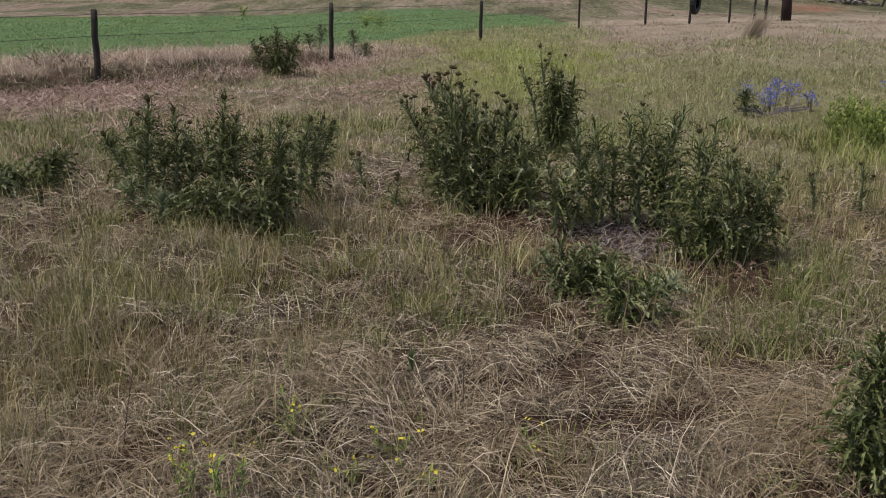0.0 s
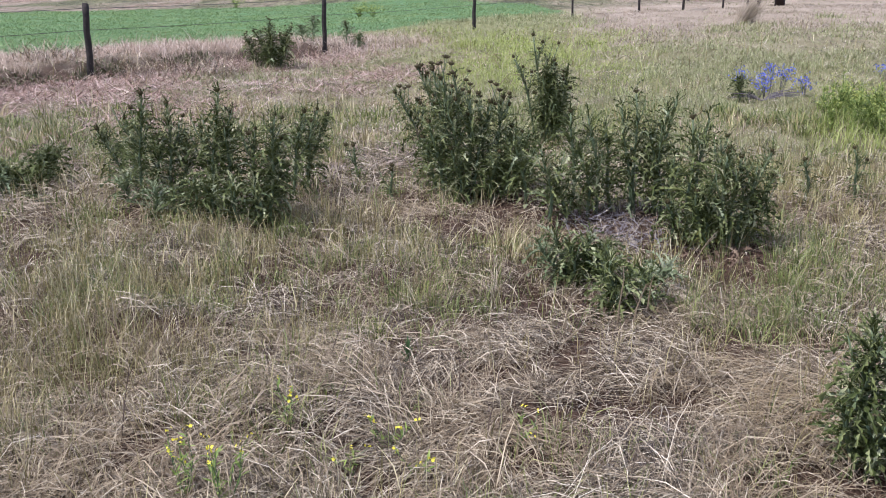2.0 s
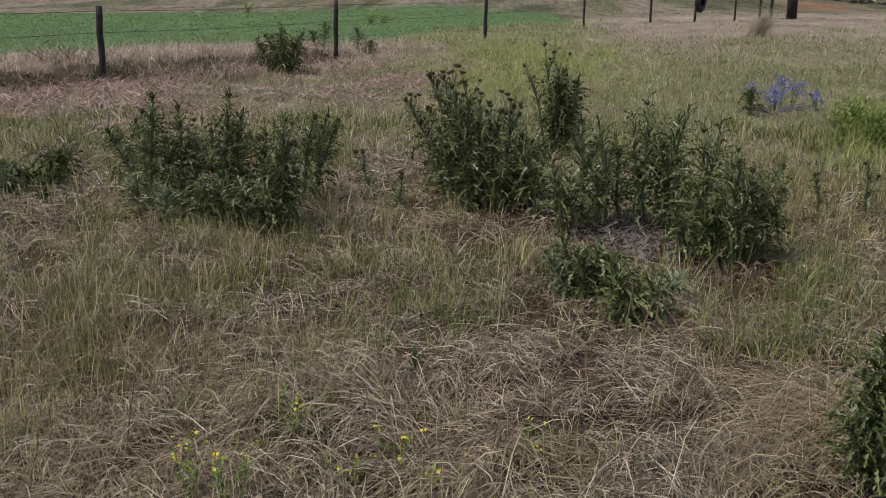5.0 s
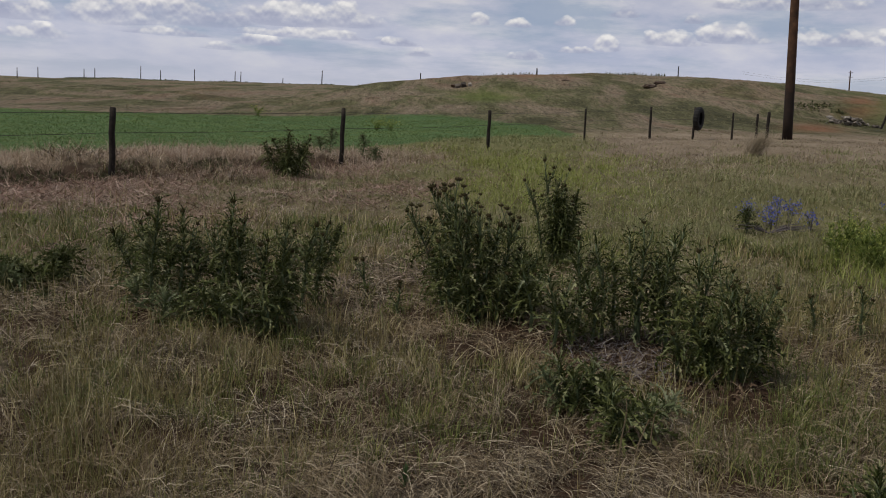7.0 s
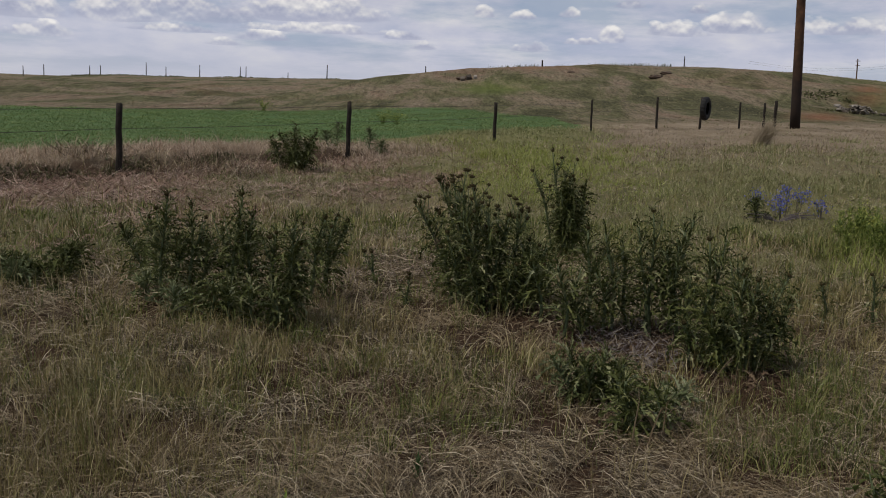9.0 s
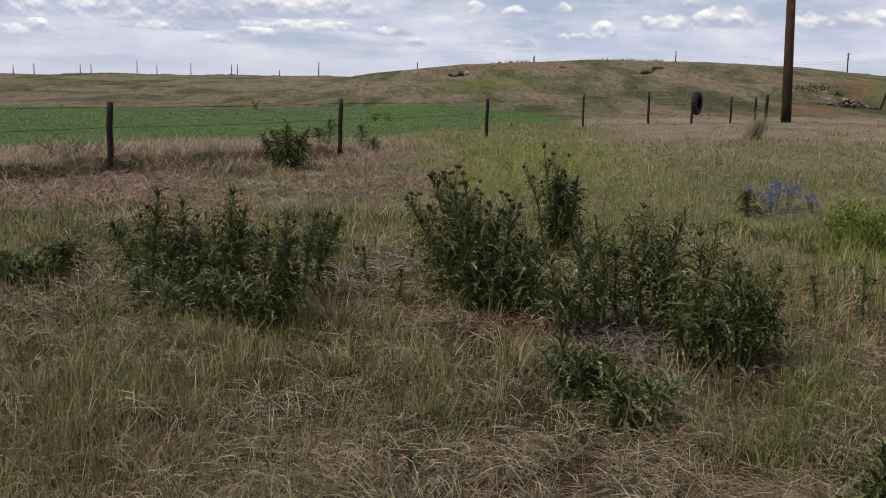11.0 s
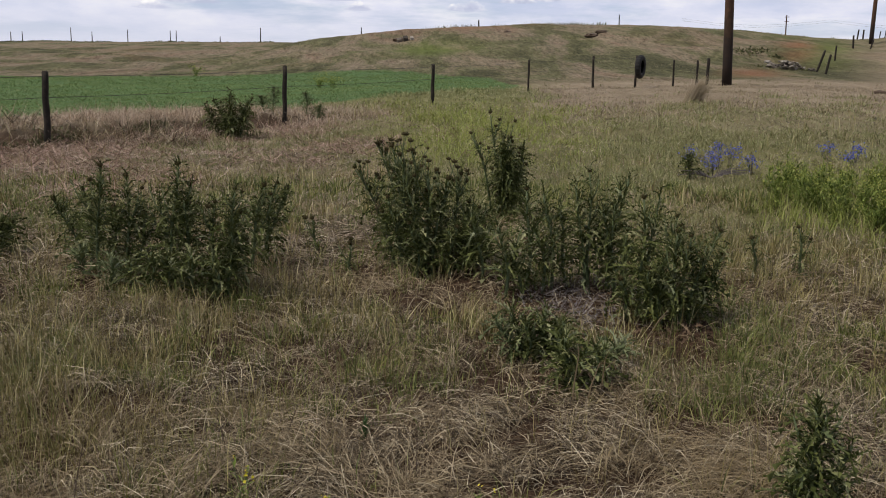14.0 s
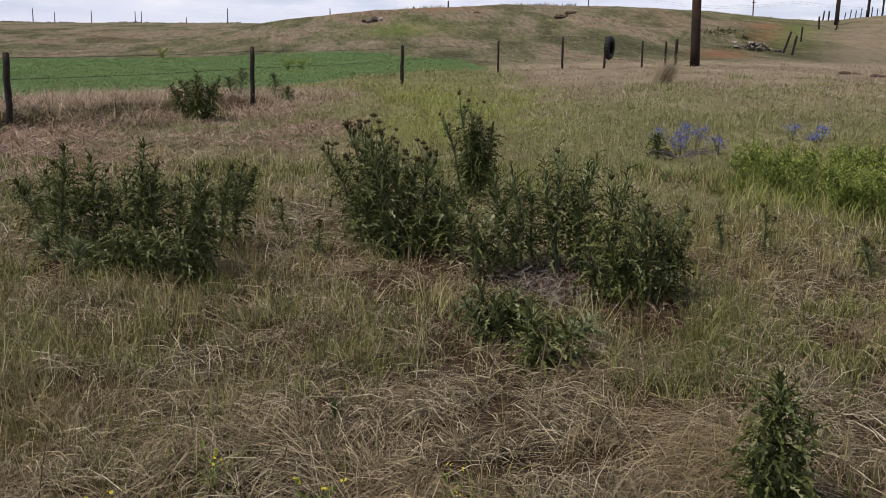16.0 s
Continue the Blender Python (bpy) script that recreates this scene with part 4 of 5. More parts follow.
for s in range(7):
    for store, mat, dr in ((LEAVES, M_THISTLE, 0.25 + 0.16 * s), (LEAVES_PALE, M_THISTLE_PALE, 0.2 + 0.12 * s), (LEAVES_DEAD, M_DEADLEAF, 0.9 + 0.1 * s), (LEAVES_YELLOW, M_YELLOWLEAF, 0.6)):
        bm = bmesh.new()
        leaf_geometry(bm, Matrix.Identity(4), s, droop=dr, wide=0.043 + 0.006 * (s % 4), arch=0.25)
        store.append(bm_mesh("leaf", bm, mat))


def head_mesh(seed):
    """A round spiny flower bud with a dark tuft."""
    bm = bmesh.new()
    r = random.Random(seed)
    bmesh.ops.create_icosphere(bm, subdivisions=1, radius=1.0)
    for v in bm.verts:
        v.co.z = v.co.z * 0.95 + 0.9
    for k in range(16):
        a, e = r.uniform(0, 6.28), r.uniform(-0.5, 1.2)
        n = Vector((math.cos(a) * math.cos(e), math.sin(a) * math.cos(e), math.sin(e)))
        t = n.orthogonal().normalized() * 0.22
        c = Vector((0, 0, 0.9))
        bm.faces.new([bm.verts.new(c + n * 0.85 + t), bm.verts.new(c + n * 0.85 - t), bm.verts.new(c + n * 1.55 + Vector((0, 0, 0.25)))])
    return bm_mesh("flower_head", bm, M_BUD)


HEADS = [head_mesh(s) for s in range(3)]


def thistle(x, y, dx, height, label, group="", bushy=1.0, leaf_len=0.17, heads=3, pale=False, dead=2, seed=None, yellow=0, low=0.03, bare_tops=0, crown=40, shoots=4, crown_from=0.45):
    """One upright thistle: ridged stem, spiralling lobed leaves that arch outwards, a star of narrow leaves at each tip, side shoots and buds."""
    seed = rnd.randrange(10 ** 6) if seed is None else seed
    r = random.Random(seed)
    th = new("thistle")
    th.location = (x, y, float(land(x, y)))
    tagged(th, label, "thistle", group)
    dy = r.uniform(-0.08, 0.08) * height
    store = LEAVES_PALE if pale else LEAVES
    tip_mat = M_THISTLE_PALE if pale else M_THISTLE_TIP
    height -= 0.42 * leaf_len
    bow = r.uniform(-0.02, 0.02)

    def axis(s):
        return Vector((dx * (0.35 * s + 0.65 * s * s) + bow * math.sin(3.1 * s) + 0.010 * math.sin(7 * s + seed), dy * s * s, height * s))
    bm = bmesh.new()
    n = 8
    tube(bm, [axis(i / n * 0.99) for i in range(n + 1)], [0.011 * (1 - 0.70 * i / n) + 0.002 for i in range(n + 1)], 6)
    part("stem", bm_mesh("stem", bm, M_STEM, True), th)
    # large leaves, each an object of its own
    count = int((16 + 38 * height / 0.8) * bushy)
    for k in range(count):
        s = low + (0.86 - low) * (k / count) ** 0.95
        ang = k * 2.39996 + r.uniform(-0.4, 0.4)
        size = leaf_len * (0.60 + 0.50 * math.sin(math.pi * min(1, 0.20 + 0.75 * s))) * r.uniform(0.7, 1.2)
        pitch = math.radians(16 + 40 * s + r.uniform(-22, 22))
        o = new("leaf", r.choice(LEAVES_PALE if r.random() < 0.10 else store))
        o.parent = th
        o.matrix_local = Matrix.Translation(axis(s)) @ Matrix.Rotation(ang, 4, "Z") @ Matrix.Rotation(pitch, 4, "X") @ Matrix.Rotation(r.uniform(-0.6, 0.6), 4, "Y") @ Matrix.Scale(size, 4)
    for k in range(dead):
        o = new("withered_leaf", r.choice(LEAVES_DEAD))
        o.parent = th
        o.matrix_local = Matrix.Translation(axis(0.03)) @ Matrix.Rotation(r.uniform(0, 6.28), 4, "Z") @ Matrix.Rotation(math.radians(r.uniform(-14, 4)), 4, "X") @ Matrix.Scale(leaf_len * r.uniform(0.7, 1.1), 4)
    for k in range(yellow):
        o = new("yellowed_leaf", r.choice(LEAVES_YELLOW))
        o.parent = th
        o.matrix_local = Matrix.Translation(axis(r.uniform(0.03, 0.2))) @ Matrix.Rotation(r.uniform(0, 6.28), 4, "Z") @ Matrix.Rotation(math.radians(r.uniform(0, 40)), 4, "X") @ Matrix.Scale(leaf_len * r.uniform(0.7, 1.1), 4)

    def star(bm, place, turn, count, long_, s0):
        """Narrow leaves that stand ever steeper towards the tip of a shoot."""
        for q in range(count):
            u = q / max(1, count - 1)
            m = Matrix.Translation(place(s0 + (1 - s0) * u)) @ Matrix.Rotation(turn + q * 2.39996, 4, "Z") @ Matrix.Rotation(math.radians(22 + 52 * u * u + r.uniform(-16, 16)), 4, "X") @ Matrix.Rotation(r.uniform(-0.5, 0.5), 4, "Y") @ Matrix.Scale(long_ * (1.0 - 0.36 * u) * r.uniform(0.75, 1.2), 4)
            leaf_geometry(bm, m, q + seed, droop=r.uniform(0.0, 0.8), lobes=5, wide=0.045, arch=0.18)
    bm = bmesh.new()
    star(bm, axis, seed, crown, leaf_len * 0.86, crown_from)
    tagged(part("leafy_tip", bm_mesh("leafy_tip", bm, tip_mat), th), kind="stuff")
    # side shoots, with their own leaves and a bud
    tips = [axis(1.0)]
    for k in range(shoots):
        s = r.uniform(0.42, 0.85)
        ang = r.uniform(0, 6.28)
        reach = height * (1 - s) * r.uniform(0.5, 0.9) + 0.05
        side = Vector((math.cos(ang), math.sin(ang), 0)) * reach * r.uniform(0.30, 0.5)
        a, b = axis(s), axis(s) + side + Vector((0, 0, reach * 0.8))
        mid = a.lerp(b, 0.5) + side * 0.18
        bm = bmesh.new()
        tube(bm, [a, mid, b], [0.005, 0.004, 0.0025], 4)
        shoot = part("side_shoot", bm_mesh("side_shoot", bm, M_STEM, True), th)
        bm = bmesh.new()
        star(bm, lambda u: a.lerp(mid, u * 2) if u < 0.5 else mid.lerp(b, u * 2 - 1), k, 11, leaf_len * 0.60, 0.25)
        tagged(part("shoot_leaves", bm_mesh("shoot_leaves", bm, tip_mat), shoot), kind="stuff")
        tips.append(b)
    for k in range(bare_tops):
        a = axis(r.uniform(0.72, 0.9))
        b = a + Vector((r.uniform(-0.09, 0.09), r.uniform(-0.06, 0.06), height * 1.0 - a.z + r.uniform(0.02, 0.12)))
        bm = bmesh.new()
        tube(bm, [a, a.lerp(b, 0.5) + Vector((r.uniform(-0.015, 0.015), 0, 0)), b], [0.0035, 0.003, 0.0026], 4)
        part("flower_stalk", bm_mesh("flower_stalk", bm, M_STEM), th)
        o = part("flower_head", HEADS[k % 3], th, "dark round spiny bud")
        o.matrix_local = Matrix.Translation(b) @ Matrix.Diagonal((1.25, 1.25, 0.85, 1)) @ Matrix.Scale(r.uniform(0.011, 0.017), 4)
    for k in range(min(heads, len(tips))):
        o = part("flower_head", HEADS[k % 3], th, "dark round spiny bud")
        o.matrix_local = Matrix.Translation(tips[k]) @ Matrix.Rotation(r.uniform(-0.3, 0.3), 4, "X") @ Matrix.Scale(r.uniform(0.012, 0.019), 4)
    return th


def build_thistles():
    clump_a = [(-2.25, 6.47, -0.19, 0.54), (-1.92, 5.8, 0.06, 0.82), (-2.08, 6.2, -0.03, 0.64), (-1.72, 5.78, 0.03, 0.75), (-1.71, 5.93, 0.11, 0.50), (-1.87, 5.96, 0.02, 0.50),
               (-1.36, 5.53, 0.05, 0.89), (-1.5, 5.93, -0.02, 0.60), (-1.29, 5.59, 0.05, 0.75), (-1.35, 5.79, 0.12, 0.60), (-1.12, 5.54, 0.03, 0.64), (-1.0, 5.44, 0.07, 0.75),
               (-1.04, 5.49, 0.13, 0.58), (-0.94, 5.52, -0.05, 0.48), (-0.94, 6.06, 0.1, 0.69), (-0.88, 6.35, 0.1, 0.68), (-0.88, 6.45, 0.16, 0.62)]
    for row in clump_a:
        thistle(*row, "dark green upright thistle with spiny leaves, in a clump", "thistle clump in the straw", 1.0 if row[3] > 0.8 else 0.82, 0.15, 2, crown=110 if row[3] > 0.72 else 75, crown_from=0.22)
    for row in ((-1.73, 5.48, 0.0, 0.3), (-1.47, 5.38, 0.03, 0.37), (-1.19, 5.36, -0.02, 0.37), (-1.06, 5.38, -0.01, 0.35), (-2.02, 5.87, -0.03, 0.27), (-1.58, 5.46, -0.03, 0.29), (-1.34, 5.38, 0.0, 0.34)):
        thistle(*row, "low thistle with pale undersides at a clump's foot", "thistle clump in the straw", 0.9, 0.15, 0, crown=24, shoots=1, pale=row[0] in (-1.73, -2.02), yellow=2, crown_from=0.1)
    clump_b = [(0.07, 6.73, -0.3, 0.78), (0.15, 6.39, -0.2, 0.97), (0.19, 6.29, -0.14, 0.98), (0.23, 6.2, -0.12, 0.93), (0.27, 6.27, -0.07, 0.93), (0.31, 6.16, 0.0, 0.85), (0.39, 6.21, 0.06, 0.76), (0.46, 6.22, 0.1, 0.76),
               (0.35, 6.12, 0.03, 0.65), (0.54, 6.26, 0.07, 0.54), (0.15, 6.22, -0.12, 0.62), (0.46, 6.05, 0.05, 0.43), (0.24, 6.1, -0.06, 0.46), (0.07, 6.42, -0.1, 0.49), (0.6, 6.2, 0.08, 0.52), (0.66, 6.1, 0.06, 0.4), (0.57, 6.1, 0.04, 0.34), (0.68, 6.3, 0.06, 0.44)]
    for row in clump_b:
        tall = row[3] > 0.7
        thistle(*row, "tall dark green thistle topped with round buds", "tall bushy thistle clump", 0.72, 0.15, 4 if tall else 1, bare_tops=3 if tall else 0, crown=70, shoots=5 if tall else 4, crown_from=0.2)
    clump_c = [(1.10, 8.24, -0.12, 1.05), (1.04, 8.23, -0.23, 0.86), (1.14, 8.1, -0.03, 0.86), (1.24, 8.26, 0.08, 0.74), (1.17, 8.2, 0.02, 0.80), (1.12, 8.1, -0.02, 0.7), (1.2, 8.15, 0.0, 0.62)]
    for row in clump_c:
        thistle(*row, "dense dark thistle rising behind the others", "thistles farther back", 0.6 if row[0] in (1.10, 1.04) else 1.0, 0.12 if row[0] in (1.10, 1.04) else 0.16, 4, crown=60 if row[0] in (1.10, 1.04) else 120, shoots=5, crown_from=0.25)
    clump_d = [(0.81, 5.51, -0.08, 0.58), (0.98, 5.75, -0.03, 0.76), (1.15, 5.69, -0.08, 0.75), (1.27, 5.82, -0.06, 0.64), (1.38, 5.63, -0.02, 0.89), (1.37, 5.66, -0.09, 0.8), (1.52, 5.65, 0.04, 0.8), (1.52, 5.73, 0.13, 0.85),
               (1.61, 5.2, -0.03, 0.83), (1.63, 5.19, 0.05, 0.85), (1.56, 5.59, -0.11, 0.68), (1.08, 5.62, -0.07, 0.5), (0.68, 5.85, -0.09, 0.56), (1.59, 5.49, -0.02, 0.52), (0.92, 5.57, -0.07, 0.4)]
    for row in clump_d:
        thistle(*row, "slender dark green thistle with long spiny leaves", "row of slender thistles", 0.62, 0.165, 1 if row[0] in (0.98, 1.38, 1.61) else 0, low=0.10, dead=4, crown=44, shoots=1 if row[3] > 0.7 else 2, crown_from=0.3)
    clump_e = [(1.65, 5.01, 0.1, 0.73), (1.73, 4.95, -0.01, 0.65), (1.78, 4.95, 0.04, 0.61), (1.84, 4.95, 0.15, 0.65), (1.9, 5.02, 0.17, 0.49), (1.67, 4.96, -0.04, 0.39), (1.51, 5.06, -0.06, 0.32), (1.61, 5.0, -0.02, 0.41), (1.93, 5.01, 0.03, 0.37)]
    for row in clump_e:
        thistle(*row, "bushy dark green thistle with withered leaves at its foot", "bushy thistles over dead leaves", 0.75, 0.145, 1, dead=6, yellow=9 if row[0] < 1.7 else 2, low=0.10, crown=60, shoots=3, crown_from=0.15)
    clump_f = [(0.7, 4.44, -0.1, 0.28), (0.75, 4.45, -0.06, 0.33), (0.77, 4.36, -0.02, 0.31), (0.87, 4.41, -0.02, 0.32), (0.91, 4.32, 0.03, 0.28), (0.89, 3.9, -0.02, 0.35), (0.89, 3.86, 0.05, 0.27), (1.05, 3.95, -0.02, 0.24), (1.14, 4.18, 0.09, 0.2), (0.94, 4.41, -0.03, 0.22)]
    for row in clump_f:
        thistle(*row, "low young thistle with broad lobed leaves", "low thistles in front", 0.85, 0.15, 0, dead=5, pale=row[0] in (0.7, 1.14), crown=40, shoots=1, yellow=3 if row[0] > 1.0 else 0, crown_from=0.08)
    for row in ((-0.56, 6.9, -0.03, 0.34), (-0.23, 6.15, -0.02, 0.29), (2.73, 6.07, -0.04, 0.36), (3.06, 6.04, -0.06, 0.44), (3.47, 5.31, -0.05, 0.34), (-2.72, 6.0, 0.0, 0.14), (3.76, 5.87, -0.03, 0.22), (2.39, 6.53, -0.08, 0.37), (2.64, 6.7, 0.04, 0.31)):
        thistle(*row, "small lone thistle standing in dry grass", "lone thistles", 0.75, 0.10, 2, dead=1, crown=40, shoots=2, crown_from=0.2)
    thistle(4.05, 11.3, -0.03, 0.36, "dark thistle standing beside blue flowers", "lone thistles", 1.1, 0.17, 2, dead=0, crown=60, crown_from=0.2)
    for row in ((-3.13, 6.63, -0.16, 0.24), (-3.0, 6.65, 0.11, 0.36), (-3.16, 6.43, -0.11, 0.26), (-3.0, 6.86, 0.11, 0.33), (-3.35, 6.6, -0.1, 0.28)):
        thistle(*row, "sprawling thistle with pale woolly leaf undersides", "pale thistles", 0.9, 0.2, 1, pale=row[0] == -3.16, dead=1, crown=60, shoots=3, crown_from=0.1)
    for row in ((-2.79, 16.1, -0.31, 0.72), (-2.8, 16.0, 0.06, 0.86), (-2.69, 16.2, 0.26, 0.74), (-2.6, 16.0, 0.2, 0.6), (-3.0, 16.0, -0.2, 0.6), (-2.75, 15.9, 0.0, 0.6)):
        thistle(*row, "dark bushy thistle growing beside the fence", "thistle bush by the fence", 1.0, 0.22, 4, dead=0, bare_tops=3, crown=90, crown_from=0.15)
    for row in ((-2.45, 19.6, 0.0, 0.62), (-1.75, 19.8, 0.0, 0.55), (-1.5, 19.4, 0.1, 0.42), (-2.6, 19.2, -0.1, 0.4)):
        thistle(*row, "grey-green thistle behind a fence post", "thistles behind the fence", 1.0, 0.2, 3, dead=0, pale=True)
    thistle(1.44, 2.53, -0.04, 0.54, "large near thistle with broad spiny leaves", "near thistle shoots", 2.0, 0.13, 0, dead=4, seed=77, crown=190, shoots=4, crown_from=0.12)
    for row in ((1.39, 2.50, -0.06, 0.34), (1.49, 2.52, 0.05, 0.40), (1.42, 2.46, -0.03, 0.24)):
        thistle(*row, "short leafy thistle shoot at the near plant's foot", "near thistle shoots", 1.2, 0.105, 0, dead=3, crown=70, shoots=1, crown_from=0.1)


def build_sprout():
    sp = tagged(new("sprout"), "small narrow-leaved green sprout in flattened straw", "weed")
    sp.location = (-0.08, 3.28, float(land(-0.08, 3.28)))
    bm = bmesh.new()
    tube(bm, [(0, 0, 0), (0.003, 0, 0.06), (0.004, 0, 0.12)], [0.003, 0.0028, 0.002], 5)
    part("stem", bm_mesh("stem", bm, M_SPROUT), sp)
    bm = bmesh.new()
    v = [bm.verts.new(c) for c in ((-0.06, 0, 0), (-0.10, 0.5, 0.06), (0, 1, 0.1), (0.10, 0.5, 0.06), (0.06, 0, 0), (0, 0.5, 0.0))]
    bm.faces.new((v[0], v[5], v[1])), bm.faces.new((v[1], v[5], v[2])), bm.faces.new((v[2], v[5], v[3])), bm.faces.new((v[3], v[5], v[4])), bm.faces.new((v[0], v[4], v[5]))
    me = bm_mesh("leaf", bm, M_SPROUT)
    for k in range(22):
        s = 0.25 + 0.75 * k / 22
        o = part("leaf", me, sp)
        o.matrix_local = Matrix.Translation((0.003, 0, 0.12 * s)) @ Matrix.Rotation(k * 2.4, 4, "Z") @ Matrix.Rotation(radians(28 + 38 * s), 4, "X") @ Matrix.Scale(0.055 * (1.1 - 0.35 * s), 4)


# ---- flowers and weeds ----
def petal_cloud(points, size, mat, name):
    """Tiny five-sided blossoms at the points."""
    co, tri = [], []
    for p in points:
        q = Euler((rnd.uniform(-1.2, 1.2), rnd.uniform(-1.2, 1.2), rnd.uniform(0, 6))).to_matrix()
        b = len(co)
        co.append(tuple(p))
        s = size * rnd.uniform(0.7, 1.3)
        for k in range(5):
            co.append(tuple(Vector(p) + q @ Vector((math.cos(k * 1.257) * s, math.sin(k * 1.257) * s, s * 0.35))))
        tri += [(b, b + 1 + k, b + 1 + (k + 1) % 5) for k in range(5)]
    return mesh_tris(name, np.array(co), np.array(tri), mat)


def flower_plant(name, label, category, group, x, y, height, spread, stems, petals, size, mat, stem_mat, leaf_mat, leaves=5, leaf=0.05, clump=0.03):
    """A loose herb: thin forked stems, narrow leaves, and clusters of blossoms at the tips."""
    ob = tagged(new(name), label, category, group)
    ob.location = (x, y, float(land(x, y)))
    for k in range(stems):
        a, h = rnd.uniform(0, 6.28), height * rnd.uniform(0.65, 1.05)
        tip = Vector((math.cos(a) * spread * rnd.uniform(0.1, 1), math.sin(a) * spread * rnd.uniform(0.1, 1), h))
        mid = tip * 0.5 + Vector((rnd.uniform(-0.03, 0.03), rnd.uniform(-0.03, 0.03), h * 0.08))
        bm = bmesh.new()
        tube(bm, [(tip.x * 0.1, tip.y * 0.1, 0), mid, tip], [size * 0.28, size * 0.22, size * 0.14], 4)
        st = part("stem", bm_mesh("stem", bm, stem_mat), ob)
        bm = bmesh.new()
        for q in range(leaves):
            u = rnd.uniform(0.1, 0.9)
            p = mid * (u * 2) if u < 0.5 else mid.lerp(tip, u * 2 - 1)
            m = Matrix.Translation(p) @ Matrix.Rotation(rnd.uniform(0, 6.28), 4, "Z") @ Matrix.Rotation(radians(rnd.uniform(5, 60)), 4, "X") @ Matrix.Scale(leaf * rnd.uniform(0.7, 1.3), 4)
            v = [bm.verts.new(m @ Vector(c)) for c in ((0, 0, 0), (-0.13, 0.45, 0.05), (0, 1, 0), (0.13, 0.45, 0.05))]
            bm.faces.new(v)
        if leaves:
            tagged(part("leaves", bm_mesh("leaves", bm, leaf_mat), st), kind="stuff")
        if petals:
            part("blossoms", petal_cloud([tip + Vector((rnd.gauss(0, clump), rnd.gauss(0, clump), rnd.gauss(0, clump * 0.8))) for _ in range(petals)], size, mat, "blossoms"), st)["kind"] = "stuff"
    return ob


def build_flowers():
    for x, y, h, s in ((4.24, 11.86, 0.34, 0.07), (4.35, 11.43, 0.28, 0.10), (4.46, 11.55, 0.31, 0.12), (4.68, 11.57, 0.37, 0.13), (4.60, 11.72, 0.38, 0.14), (4.97, 11.49, 0.20, 0.08), (6.68, 12.79, 0.26, 0.16), (6.73, 12.12, 0.22, 0.14), (7.0, 12.5, 0.22, 0.12)):
        flower_plant("blue_wildflower", "blue-violet wildflower with many small blossoms", "wildflower", "blue wildflowers", x, y, h, s, 8, 11, 0.0112, M_BLUE, M_TWIG, M_GREEN, 4, 0.06, 0.042)
    bush = tagged(new("dead_branch"), "bleached grey dead branches spread below blue flowers", "dead branch")
    bush.location = (4.33, 11.25, float(land(4.33, 11.25)))
    for k in range(26):
        a, l = rnd.uniform(-0.35, 0.9) if k % 3 else rnd.uniform(2.6, 3.5), rnd.uniform(0.2, 0.62)
        bm = bmesh.new()
        tip = Vector((math.cos(a) * l, math.sin(a) * l * 0.5, l * rnd.uniform(0.02, 0.35) + 0.03))
        tube(bm, [(0, 0, 0.02), tip * 0.5 + Vector((0, rnd.uniform(-0.03, 0.03), 0.05)), tip], [0.007, 0.005, 0.003], 5)
        part("twig", bm_mesh("twig", bm, M_TWIG), bush)
    for x, y, h, st in ((-0.73, 2.33, 0.20, 7), (-0.61, 2.30, 0.22, 8), (-0.48, 2.74, 0.15, 4), (-0.13, 2.69, 0.13, 4), (0.33, 2.64, 0.12, 3), (-0.25, 2.45, 0.11, 3), (-0.03, 2.48, 0.12, 3)):
        flower_plant("yellow_wildflower", "small yellow-flowered weed with thin stems", "wildflower", "yellow wildflowers", x, y, h * 1.15, 0.10, st, 3, 0.0054, M_YELLOW, M_SPROUT, M_WEED, 7, 0.035, 0.007)
    k = 0
    while k < 140:
        a, d = rnd.uniform(22.5, 38), rnd.uniform(8.5, 11.6)
        x, y = polar(a, d)
        full = smooth(22.5, 27.0, a - 0.5 * abs(d - 10.2)) * (0.2 + 0.8 * smooth(8.8, 9.8, d + 0.10 * (a - 27))) * (0.35 + 0.9 * float(vnoise(x, y, 0.8, 81)))
        if rnd.random() > full:
            continue
        k += 1
        flower_plant("mustard_weed", "leafy yellow-green weed in loose flower", "weed", "patch of yellow-green weeds", x, y, rnd.uniform(0.26, 0.5), 0.19, 4, 6, 0.008, M_WEEDFLOWER, M_WEED, M_WEED, 44, 0.06, 0.045)
    n = 6000
    a, d = np.radians(rng.uniform(23, 39, n)), rng.uniform(8.4, 12.2, n)
    x, y = d * np.sin(a), d * np.cos(a)
    x, y = keep(smooth(23, 27, np.degrees(a)) * (0.3 + 0.7 * vnoise(x, y, 0.6, 82)), x, y)
    n = len(x)
    blades("lime_grass", "bright green grass growing among leafy weeds", "grass", M_LIME, x, y, rng.uniform(0.10, 0.34, n), rng.uniform(0.005, 0.010, n), np.radians(np.abs(rng.normal(16, 12, n))), np.radians(rng.normal(26, 18, n)))
    for x, y in ((-2.65, 36.2), (-2.1, 36.6), (-9.4, 45.0)):
        flower_plant("mustard_weed", "yellow-flowered weed at the field's edge", "weed", "weeds at the field edge", x, y, 0.5, 0.7, 14, 5, 0.018, M_WEEDFLOWER, M_WEED, M_WEED, 12, 0.12, 0.14)


